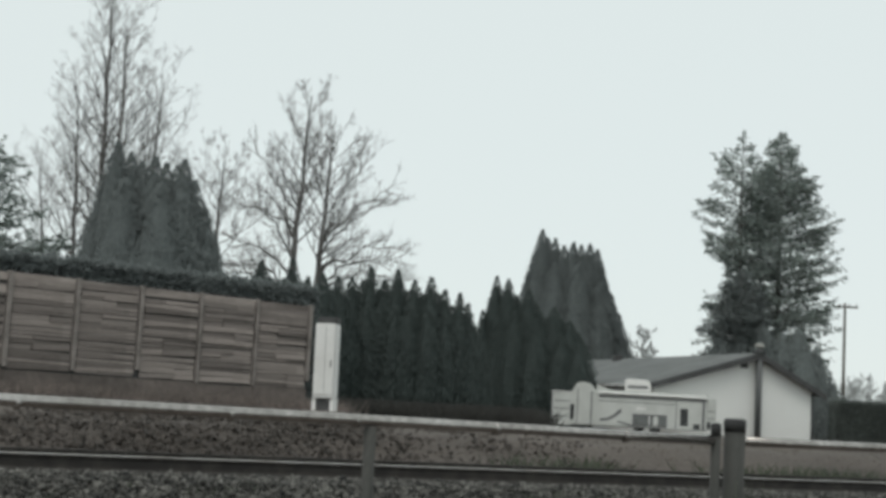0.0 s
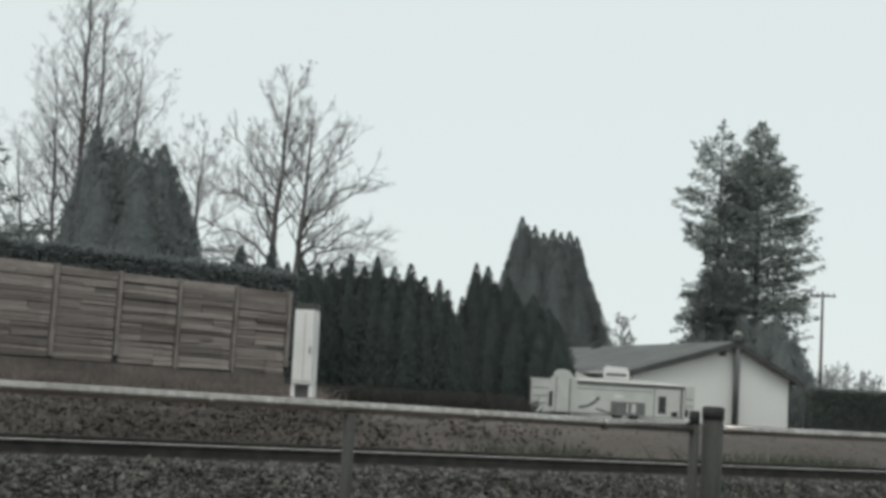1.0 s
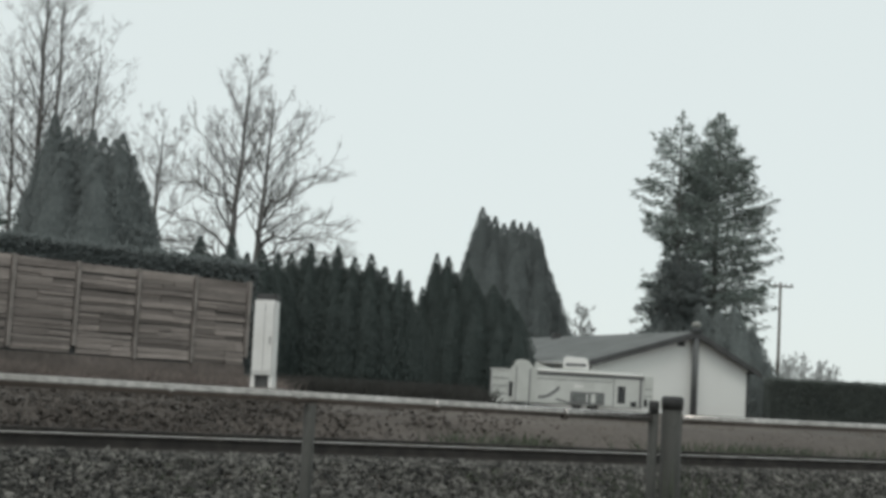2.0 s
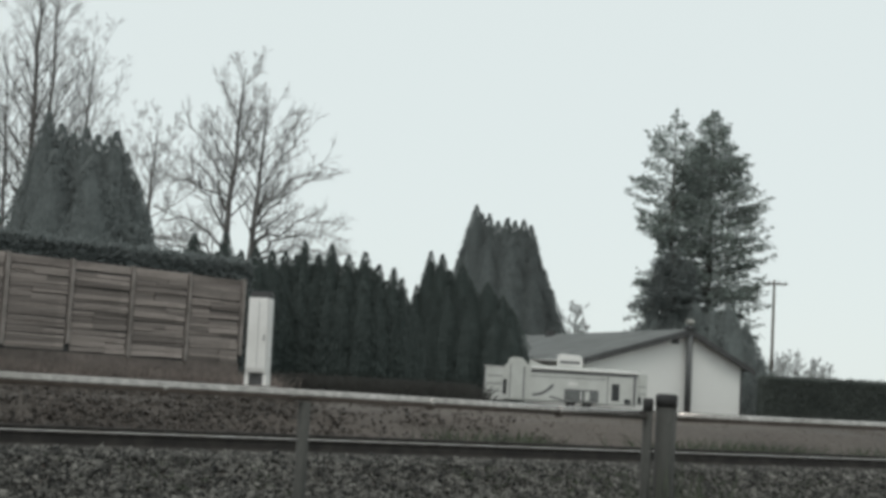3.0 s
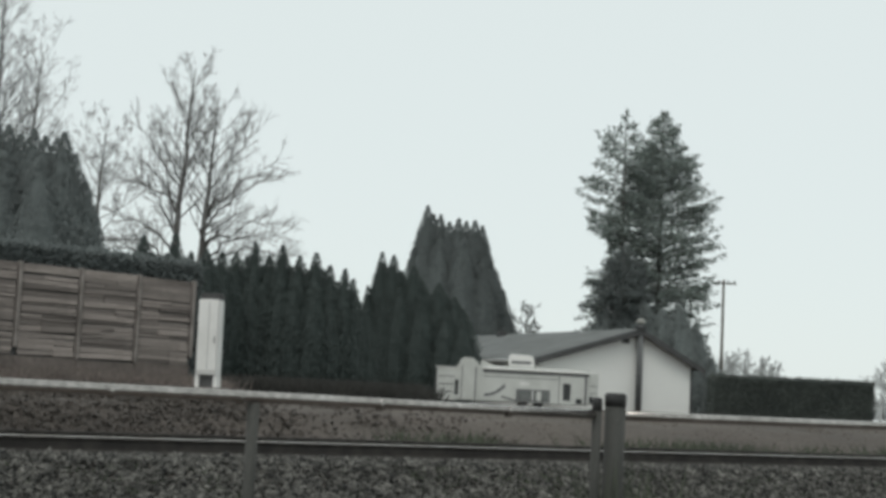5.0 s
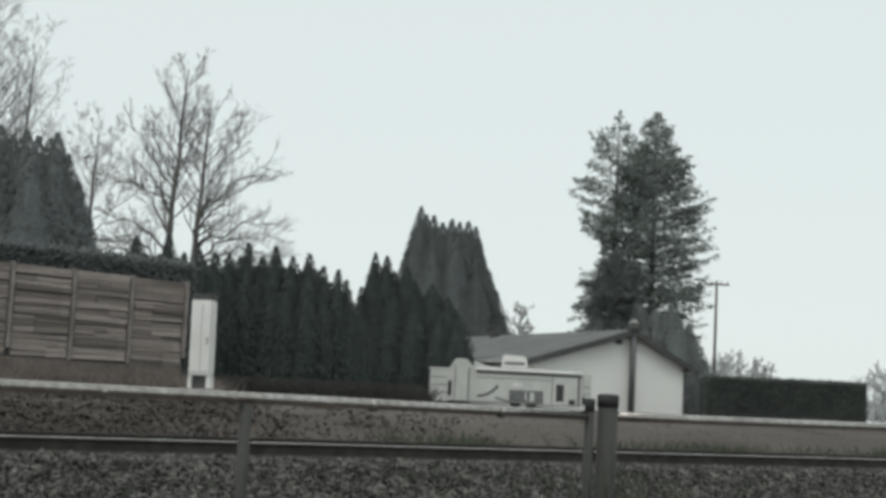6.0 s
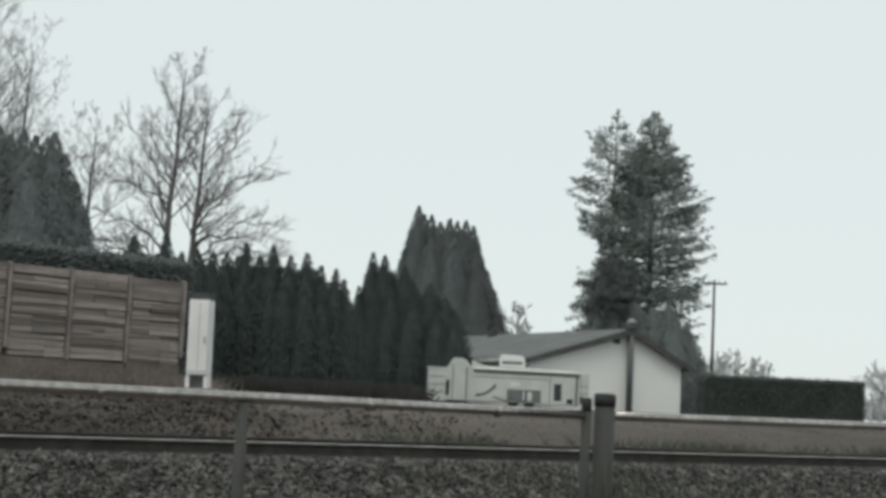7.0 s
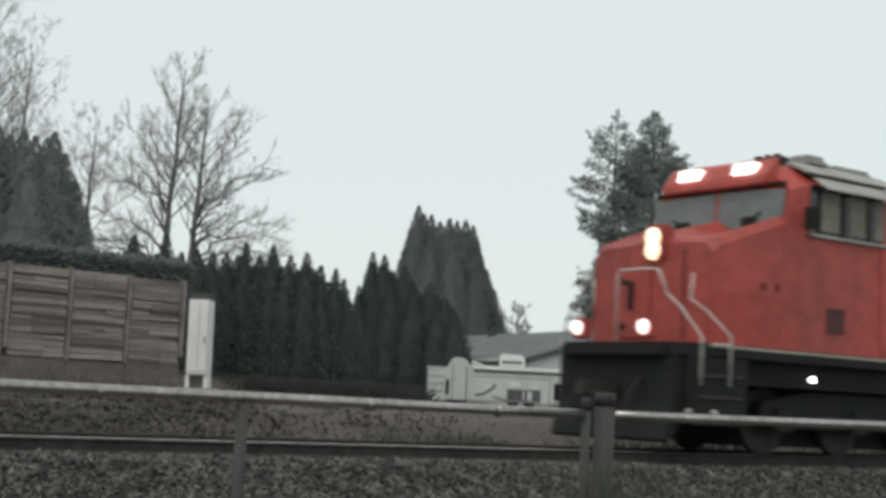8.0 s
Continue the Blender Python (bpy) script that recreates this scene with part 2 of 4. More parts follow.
def track_pose(a, s, z):
    p = spot(a, s, z)
    return pose(p.x, p.y, p.z, 0, 0, LINE_TURN)


PROFILE = [(-3000, 0.0), (-60, 0.0), (0, 0.0), (5.2, 0.1), (6.5, 0.45), (9, 0.42), (11.5, 0.1), (13.0, 0.12), (13.9, 0.42), (14.6, 0.74), (14.9, 0.78),
           (17.6, 0.78), (18.4, 0.62), (19.5, 0.72), (21.5, 1.25), (24, 1.46), (30, 1.5), (60, 1.5), (90, 1.5), (200, 1.5), (800, 1.5), (4000, 1.5)]


def ground_z(x, y):
    s = x * OFF.x + y * OFF.y
    return float(np.interp(s, [p[0] for p in PROFILE], [p[1] for p in PROFILE]))


def build_ground():
    bm = bmesh.new()
    ss = sorted({p[0] for p in PROFILE} | set(np.arange(10, 30, 0.35).round(2)))
    aa = [-4000, -800, -300, -150, -90] + list(np.arange(-60, 45, 0.9)) + [60, 120, 400, 4000]
    grid = []
    for s in ss:
        row = []
        for a in aa:
            p = spot(a, s)
            z = float(np.interp(s, [q[0] for q in PROFILE], [q[1] for q in PROFILE]))
            if 18 < s < 60:
                z += 0.10 * noise.noise((a * 0.5, s * 0.5, 1.0)) + 0.04 * noise.noise((a * 2.1, s * 2.1, 4.0))
            row.append(bm.verts.new((p.x, p.y, z)))
        grid.append(row)
    for r0, r1 in zip(grid, grid[1:]):
        for i in range(len(aa) - 1):
            bm.faces.new((r0[i], r0[i + 1], r1[i + 1], r1[i]))
    bmesh.ops.recalc_face_normals(bm, faces=bm.faces)
    if sum(f.normal.z for f in bm.faces) < 0:
        bmesh.ops.reverse_faces(bm, faces=bm.faces)
    g = smooth(part("ground", bm, M_SOIL))
    tagged(g, "dry brown earth and winter grass", "ground", kind="structure")


build_ground()


# ---- railway track ----
def build_track():
    track = thing("railway_track", "rusty railway track with polished rails on grey ballast", "railway track", track_pose(0, TRACK, 0), kind="structure")
    z = RAIL_TOP
    foot = [(-0.075, z - 0.185), (0.075, z - 0.185), (0.075, z - 0.17), (0.012, z - 0.14), (0.012, z - 0.045), (0.036, z - 0.03),
            (0.036, z - 0.006), (-0.036, z - 0.006), (-0.036, z - 0.03), (-0.012, z - 0.045), (-0.012, z - 0.14), (-0.075, z - 0.17)]
    for y in (-0.755, 0.755):
        rail = part("rail", prism([(y + a, b) for a, b in foot], -260, 60, "x"), M_RAIL, track, "rusty steel rail")
        part("railhead", prism([(y - 0.035, z - 0.006), (y + 0.035, z - 0.006), (y + 0.028, z), (y - 0.028, z)], -260, 60, "x"),
             M_RAILHEAD if y > 0 else M_RAIL, rail, "worn running surface")
    tie = None
    rng = random.Random(3)
    for i in range(120):
        x = 14 - i * 0.53
        m = pose(x, rng.uniform(-0.03, 0.03), z - 0.29, 0, 0, rng.uniform(-0.8, 0.8))
        if tie is None:
            tie = part("tie", box(-0.11, 0.11, -1.3, 1.3, -0.1, 0.1, 0.01), M_TIE, track, at=m)
        else:
            part("tie", tie.data, M_TIE, track, at=m)


build_track()


def build_ballast():
    rng = np.random.default_rng(5)
    v0 = np.array([(1, 0, 0), (-1, 0, 0), (0, 1, 0), (0, -1, 0), (0, 0, 1), (0, 0, -1)], float)
    f0 = np.array([(0, 2, 4), (2, 1, 4), (1, 3, 4), (3, 0, 4), (2, 0, 5), (1, 2, 5), (3, 1, 5), (0, 3, 5)])
    n1, n2 = 52000, 4000
    a = np.concatenate([rng.uniform(-21, -3.2, n1), rng.uniform(-30, -3, n2)])
    s = np.concatenate([rng.uniform(13.45, 15.3, n1), rng.uniform(15.5, 18.6, n2)])
    z = np.interp(s, [p[0] for p in PROFILE], [p[1] for p in PROFILE]) + rng.uniform(-0.005, 0.045, n1 + n2)
    size = rng.gamma(4, 0.0040, n1 + n2) + 0.008
    n = n1 + n2
    q = rng.normal(size=(n, 3, 3))
    q, _ = np.linalg.qr(q)
    stretch = rng.uniform(0.6, 1.3, (n, 1, 3))
    jitter = rng.uniform(0.7, 1.45, (n, len(v0), 1))
    centre = np.outer(a, ALONG) + np.outer(s, OFF)
    centre[:, 2] = z
    verts = np.einsum("nij,nvj->nvi", q, v0[None] * jitter * stretch) * size[:, None, None] + centre[:, None]
    faces = (np.arange(n)[:, None, None] * len(v0) + f0[None]).reshape(-1, 3)
    verts = verts.reshape(-1, 3)
    me = bpy.data.meshes.new("ballast")
    me.vertices.add(len(verts))
    me.vertices.foreach_set("co", verts.ravel())
    me.loops.add(faces.size)
    me.loops.foreach_set("vertex_index", faces.ravel().astype(np.int32))
    me.polygons.add(len(faces))
    me.polygons.foreach_set("loop_start", np.arange(0, faces.size, 3, dtype=np.int32))
    me.update(calc_edges=True)
    tagged(part("ballast", me, M_STONE), "loose grey crushed stone ballast beside the rails", "ballast", kind="stuff")


build_ballast()


# ---- low growth ----
def tuft_field(name, label, spots, height, mat, blades, seed, lean=0.35, thick=0.012, spread=0.12):
    rng = np.random.default_rng(seed)
    base = np.repeat(np.array(spots), blades, axis=0)
    n = len(base)
    base = base + np.column_stack([rng.normal(0, spread, n), rng.normal(0, spread, n), np.full(n, -0.03)])
    h = height * rng.uniform(0.35, 1.1, n)
    ax = np.column_stack([rng.normal(0, lean, n) * h, rng.normal(0, lean, n) * h, h])
    me = spindles(name, base, ax, np.full(n, thick) * rng.uniform(0.6, 1.4, n), rng)
    return tagged(part(name, me, mat), label, name.replace("_", " "), kind="stuff")


def scatter(n, a0, a1, s0, s1, seed):
    rng = np.random.default_rng(seed)
    out = []
    for a, s in zip(rng.uniform(a0, a1, n), rng.uniform(s0, s1, n)):
        p = spot(a, s)
        out.append((p.x, p.y, ground_z(p.x, p.y)))
    return out


tuft_field("dry_grass", "pale dry winter grass on the bank behind the track", scatter(2600, -45, 14, 18.6, 26, 1), 0.06, M_GRASS, 9, 2, 0.8, thick=0.014, spread=0.3)
tuft_field("weeds", "low dark green weeds growing at the track edge", scatter(13, -27, -10, 17.9, 19.0, 3), 0.5, M_WEED, 170, 4, 0.6, 0.024, 0.34)
# low dark tufts, thinning out towards the right of the bank
tuft_field("leaf_litter", "low dark brown tufts on the bank, denser to the left", scatter(4200, -7.5, 5, 18.5, 25, 11) + scatter(1000, -10, -7.5, 18.5, 25, 12) + scatter(600, -12.5, -10, 18.5, 25, 15) + scatter(350, -16, -12.5, 18.5, 25, 16), 0.05, M_BANKTUFT, 6, 13, 1.2, 0.045, 0.35)
tuft_field("ballast_weeds", "sparse green weeds growing through the ballast", scatter(120, -21, -4, 13.4, 14.7, 5) + scatter(150, -16.5, -10, 13.4, 14.6, 8), 0.10, M_WEED, 14, 6, 0.8, 0.01, 0.08)


# ---- pipe railing before the line ----
def build_railing():
    f = thing("pipe_railing", "weathered steel pipe railing on grey posts", "railing", track_pose(0, FENCE, 0))

    def rail_part(name, x0, x1, z0, z1, r):
        n = 14
        pts = []
        for i in range(n + 1):
            k = i / n
            pts.append((x0 + (x1 - x0) * k, 0.006 * math.sin(k * 9 + x0), z0 + (z1 - z0) * k + 0.007 * math.sin(k * 7 + x0 * 2)))
        return smooth(part(name, tube(pts, r, 12), M_PIPE, f, "round weathered galvanised pipe"))

    rail_part("pipe", -6.30, 12.0, 1.555, 1.600, 0.031)
    rail_part("pipe", -20.0, -6.5, 1.600, 1.565, 0.031)
    for x in (-3.83, -0.8, 2.3, 5.4, 8.5):
        p = smooth(part("post", tube([(x, 0.0, 0.3), (x, 0.0, 1.53)], 0.034, 12), M_POST, f, "slim grey post"))
    for x in (-9.7, -12.8, -15.9, -19):
        smooth(part("post", tube([(x, 0.0, 0.3), (x, 0.0, 1.55)], 0.034, 12), M_POST, f, "slim grey post"))
    for x, z in ((-1.9, 1.564), (-3.0, 1.562), (-3.74, 1.560), (-4.65, 1.556), (-5.6, 1.553)):
        smooth(part("coupling", tube([(x - 0.012, 0, z), (x + 0.012, 0, z)], 0.039, 12), M_PIPE, f, "pipe coupling"))
    return f


build_railing()
foot = spot(-6.5, FENCE - 0.05)
tuft_field("post_weeds", "tall green weeds growing round the gate posts", [(foot.x, foot.y, 0.44)], 0.88, M_WEED, 160, 21, 0.16, 0.010, 0.12)


def build_gate_posts():
    for x, r, z, cap in ((-6.33, 0.032, 1.665, True), (-6.47, 0.068, 1.70, True)):
        p = thing("gate_post", "grey weathered post with a dark cap", "post", track_pose(x, FENCE + (0.0 if r < 0.05 else -0.02), 0), "paired posts")
        smooth(part("shaft", tube([(0, 0, 0.3), (0, 0, z - 0.085)], r, 14), M_POST, p))
        smooth(part("cap", tube([(0, 0, z - 0.085), (0, 0, z - 0.012), (0, 0, z)], [r * 1.05, r * 1.08, r * 0.8], 14), M_DARK, p, "dark cap"))


build_gate_posts()


# ---- board wall at the far side ----
WALL_A, WALL_B = Vector((-15.53, 39.3, 0)), Vector((-8.35, 47.0, 0))
WALL_DIR = (WALL_B - WALL_A).normalized()
BAY = (WALL_B - WALL_A).length / 5
WALL_TURN = math.degrees(math.atan2(WALL_DIR.y, WALL_DIR.x))


def build_wall():
    rng = random.Random(8)
    w = thing("board_wall", "tall weathered grey-brown board wall with upright posts", "wall",
              pose(WALL_A.x, WALL_A.y, 0, 0, 0, WALL_TURN), kind="structure")
    top = 5.02
    for i in range(-4, 6):
        x = i * BAY
        r = rng.uniform(0.05, 0.085)
        part("post", box(x - r, x + r, -0.10, 0.10, rng.uniform(2.15, 2.6), top + 0.02, 0.015), M_WALLPOST, w, "upright wall post")
    # boards of five widths and two lengths, laid unevenly with dark gaps between them
    cuts = {}
    for high in (0.075, 0.095, 0.115, 0.14, 0.165):
        for share in (1.0, 0.62, 0.38):
            me = bpy.data.meshes.new("board")
            bm = box(0, (BAY - 0.2) * share, -0.02, 0.02, 0, high, 0.008)
            bm.to_mesh(me)
            bm.free()
            me.materials.append(M_BOARD)
            cuts[high, share] = me
    for i in range(-4, 5):
        z = 2.32
        roof = 4.28 if i == 4 else 4.72
        while z < roof - 0.05:
            high = rng.choice((0.075, 0.095, 0.115, 0.14, 0.165))
            split = rng.random() < 0.4
            spans = [(0.0, 0.62), (0.62, 0.38)] if split else [(0.0, 1.0)]
            if split and rng.random() < 0.5:
                spans = [(0.0, 0.38), (0.38, 0.62)]
            for start, share in spans:
                part("board", cuts[high, share], M_BOARD, w,
                     at=pose(i * BAY + 0.1 + start * (BAY - 0.2), rng.uniform(-0.05, 0.015), z + rng.uniform(-0.012, 0.012), rng.uniform(-14, 10), rng.uniform(-0.9, 0.9), 0))
            z += high + rng.choice((0.004, 0.008, 0.012, 0.03))
        part("head_board", box(i * BAY + 0.09, (i + 1) * BAY - 0.09, -0.03, 0.03, roof + 0.03, top - 0.02 + rng.uniform(-0.03, 0.02), 0.012), M_BOARD, w, "plain wide top board")
    for i in range(-4, 5):
        part("base_panel", box(i * BAY + 0.004, (i + 1) * BAY - 0.004, -0.05, 0.045, 1.3, 2.30 + rng.uniform(-0.05, 0.02), 0.01), M_BASE, w, "stained plain base panel")
    part("backing", box(-4 * BAY, 5 * BAY - 0.06, 0.055, 0.085, 1.3, top - 0.04), M_FASCIA, w, "dark backing behind the boards")
    return w


build_wall()


def build_brush():
    rng = np.random.default_rng(4)
    spots = []
    nrm = Vector((WALL_DIR.y, -WALL_DIR.x, 0))
    for _ in range(420):
        p = WALL_A + WALL_DIR * rng.uniform(-9, 10.3) + nrm * rng.uniform(0.3, 3.2)
        spots.append((p.x, p.y, 1.45))
    tuft_field("dead_brush", "brown dead brush at the foot of the wall", spots, 0.62, M_BRUSH, 26, 9, 0.6, 0.012, 0.3)


build_brush()


def far_woods():
    rng = np.random.default_rng(17)
    n = 9000
    x = rng.uniform(-150, 190, n)
    y = 330 + rng.normal(0, 8, n)
    h = 4.6 + 1.6 * np.sin(x * 0.09) + 1.2 * np.sin(x * 0.31 + 1) + rng.uniform(0, 2.0, n)
    base = np.column_stack([x, y, np.full(n, 1.3)])
    ax = np.column_stack([rng.normal(0, 0.5, n), rng.normal(0, 0.5, n), h * rng.uniform(0.5, 1.0, n)])
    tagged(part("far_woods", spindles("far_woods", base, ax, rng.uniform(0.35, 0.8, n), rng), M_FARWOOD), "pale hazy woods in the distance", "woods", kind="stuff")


far_woods()
rs = np.random.default_rng(19)
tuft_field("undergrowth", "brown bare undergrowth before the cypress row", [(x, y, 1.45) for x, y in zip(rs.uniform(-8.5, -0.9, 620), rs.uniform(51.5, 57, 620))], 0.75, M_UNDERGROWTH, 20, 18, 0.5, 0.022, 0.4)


def build_cabinet():
    c = thing("utility_cabinet", "tall white metal utility cabinet beside the wall end", "cabinet", pose(-5.92, 36.2, 1.66, 0, -0.7, -6))
    part("pad", box(-0.45, 0.45, -0.4, 0.4, -0.22, -0.04, 0.02), M_WALLPOST, c, "low concrete pad")
    part("body", box(-0.26, 0.26, -0.25, 0.25, 0.27, 2.14, 0.02), M_WHITE, c)
    door = part("door", box(-0.245, 0.245, -0.275, -0.253, 0.36, 2.08, 0.008), M_WHITE, c, "plain white door")
    part("latch", box(0.17, 0.20, -0.292, -0.275, 1.05, 1.22, 0.004), M_STRIPE, door, "small grey latch")
    part("seam", box(0.02, 0.03, -0.279, -0.275, 0.4, 2.04), M_STRIPE, door)
    part("cap", box(-0.24, 0.28, -0.2, 0.22, 2.14, 2.30, 0.03), M_FASCIA, c, "dark vent cap")
    for x in (-0.23, 0.23):
        part("leg", box(x - 0.05, x + 0.05, -0.2, 0.2, -0.05, 0.27, 0.008), M_WHITE, c)
    part("plinth", box(-0.17, 0.17, -0.16, 0.16, -0.05, 0.27, 0.01), M_FASCIA, c, "dark plinth")


build_cabinet()


# ---- trees ----
def crown_cypress(name, spires, mat, seed, dense=1.0, tuft=0.42):
    """A dense upright crown of spires: rows of x, y, height, radius (above the base)."""
    rng = np.random.default_rng(seed)
    bases, axes, widths = [], [], []
    for x, y, h, r in spires:
        n = int(dense * 62 * h * r / tuft * 0.9)
        k = rng.uniform(0.0, 1.0, n) ** 0.85
        ph = rng.uniform(0, math.tau, n)
        wob = 1 + 0.10 * np.sin(ph * 3 + x * 7 + k * 9) + 0.07 * np.sin(ph * 7 + k * 23 + y)
        prof = np.minimum(1.0, 0.8 + k) * (1 - k ** 3.4) + 0.02
        rad = r * prof * wob * rng.uniform(0.80, 1.04, n)
        out = np.column_stack([np.cos(ph), np.sin(ph), np.zeros(n)])
        b = np.column_stack([x + rad * out[:, 0], y + rad * out[:, 1], k * (h - 0.3)])
        ln = tuft * rng.uniform(0.55, 1.35, n) * (1.1 - 0.45 * k)
        ax = (np.array([0, 0, 1.0]) * 0.9 + out * rng.uniform(-0.1, 0.75, n)[:, None] + rng.normal(0, 0.16, (n, 3))) * ln[:, None]
        bases.append(b), axes.append(ax), widths.append(ln * rng.uniform(0.17, 0.30, n))
    return spindles(name, np.concatenate(bases), np.concatenate(axes), np.concatenate(widths), rng)


def cypress(name, label, x, y, spires, mat, seed, group="", dense=1.5, tuft=0.18):
    t = thing(name, label, "tree", pose(x, y, ground_z(x, y) - 0.05), group)
    h = max(s[2] for s in spires)
    for sx, sy, sh, sr in spires:
        part("trunk", sticks("trunk", [((sx, sy, 0), (sx, sy, sh * 0.9), 0.14, 0.02)], 7), M_BARK, t)
    tagged(part("crown", crown_cypress("crown", spires, mat, seed, dense, tuft), mat, t), kind="stuff")
    for sx, sy, sh, sr in spires:
        rings = []
        for k in (0.0, 0.25, 0.5, 0.7, 0.85, 0.95):
            rr = sr * 0.8 * (min(1.0, 0.8 + k) * (1 - k ** 3.4) + 0.01)
            rings.append([(sx + rr * math.cos(q * math.tau / 9), sy + rr * math.sin(q * math.tau / 9), k * (sh - 0.4)) for q in range(9)])
        part("inner_foliage", loft(rings), mat, t)
    return t


def bare_tree(name, label, x, y, stems, seed, twig=M_TWIG, levels=5, twig_r=0.006, fork=(3, 5), group="", rise=0.45,
              limbs_of=(), bushy=2.3, bark=M_BARK):
    """A leafless tree. stems: rows of foot x, y, top x, y, z, radius and crown spread.
    limbs_of: main limbs, rows of stem, start height, reach, rise, bow and bearing in degrees."""
    rng = np.random.default_rng(seed)
    t = thing(name, label, "tree", pose(x, y, ground_z(x, y) - 0.05), group)
    limbs, twigs = [], []

    def grow(p, d, length, r, level):
        steps = 4 if level < 3 else 3
        pts = [p]
        for _ in range(steps):
            d = d + rng.normal(0, 0.06 + 0.03 * level, 3)
            d[2] += 0.07
            d = d / np.linalg.norm(d)
            pts.append(pts[-1] + d * length / steps)
        taper = np.linspace(r, r * 0.45, steps + 1)
        store = limbs if level < 3 else twigs
        steps = len(pts) - 1
        for i in range(steps):
            store.append((pts[i], pts[i + 1], max(taper[i], twig_r), max(taper[i + 1], twig_r * 0.8)))
        if level >= levels:
            return
        for k in range(int(rng.integers(fork[0], fork[1] + 1)) ):
            q = rng.uniform(0.25, 1.0)
            i = min(int(q * steps), steps - 1)
            o = pts[i] + (pts[i + 1] - pts[i]) * (q * steps - i)
            side = rng.normal(0, 1, 3)
            side -= d * side.dot(d)
            side /= np.linalg.norm(side)
            nd = d * rng.uniform(0.7, 1.0) + side * rng.uniform(0.35, 0.65)
            grow(o, nd / np.linalg.norm(nd), length * rng.uniform(0.36, 0.60), r * 0.45, level + 1)

    spines = []
    for fx, fy, tx, ty, tz, r, spread, first in stems:
        n = 14
        trunk = []
        foot, tip = np.array([fx, fy, 0.0]), np.array([tx, ty, tz])
        pts = [foot + (tip - foot) * k / n + np.append(rng.normal(0, 0.002 * tz, 2), 0) * (0 < k < n) for k in range(n + 1)]
        for k in range(n):
            trunk.append((pts[k], pts[k + 1], r * (1 - 0.88 * (k / n) ** 1.2), r * (1 - 0.88 * ((k + 1) / n) ** 1.2)))
        part("stem", sticks("stem", trunk, 8), bark, t)
        spines.append((pts, tz, r, spread))
        count = int(tz * bushy)
        for j in range(count):
            q = first + (0.97 - first) * (j + rng.uniform(0, 1)) / count
            i = min(int(q * n), n - 1)
            o = pts[i] + (pts[i + 1] - pts[i]) * (q * n - i)
            ph = j * 2.4 + rng.uniform(-0.5, 0.5)
            d = np.array([math.cos(ph), math.sin(ph), rise + 1.5 * (q - first)])
            grow(o, d / np.linalg.norm(d), spread * (1.2 - 0.8 * q) * rng.uniform(0.78, 1.1), r * 0.28 * (1.2 - q), 1)
    for stem, start, reach, climb, bow, bearing in limbs_of:
        pts, tz, r, spread = spines[stem]
        q = start / tz * 14
        o = pts[int(q)] + (pts[int(q) + 1] - pts[int(q)]) * (q - int(q))
        out = np.array([math.cos(radians(bearing)), math.sin(radians(bearing)), 0])
        thick, last, m = r * 0.40 * (1.15 - start / tz), o, 9
        for j in range(1, m + 1):
            k = j / m
            p = o + out * reach * k + np.array([0, 0, climb * k + bow * 4 * k * (1 - k)]) + rng.normal(0, 0.03 * reach * (j < m), 3)
            limbs.append((last, p, thick * (1.15 - k), thick * (1.15 - (j + 1) / m) + 0.006))
            d = (p - last) / np.linalg.norm(p - last)
            for _ in range(2 if j > 1 else 0):
                side = rng.normal(0, 1, 3)
                side -= d * side.dot(d)
                nd = d * 0.9 + side / np.linalg.norm(side) * rng.uniform(0.35, 0.7) + np.array([0, 0, 0.12])
                grow(last + (p - last) * rng.uniform(), nd / np.linalg.norm(nd), (0.45 + 0.24 * reach) * rng.uniform(0.6, 1.1), thick * 0.42, 3)
            last = p
    tagged(part("branch_mass", sticks("branch_mass", limbs, 5), bark, t), kind="stuff")
    tagged(part("twig_mass", sticks("twig_mass", twigs, 3), twig, t), kind="stuff")
    return t


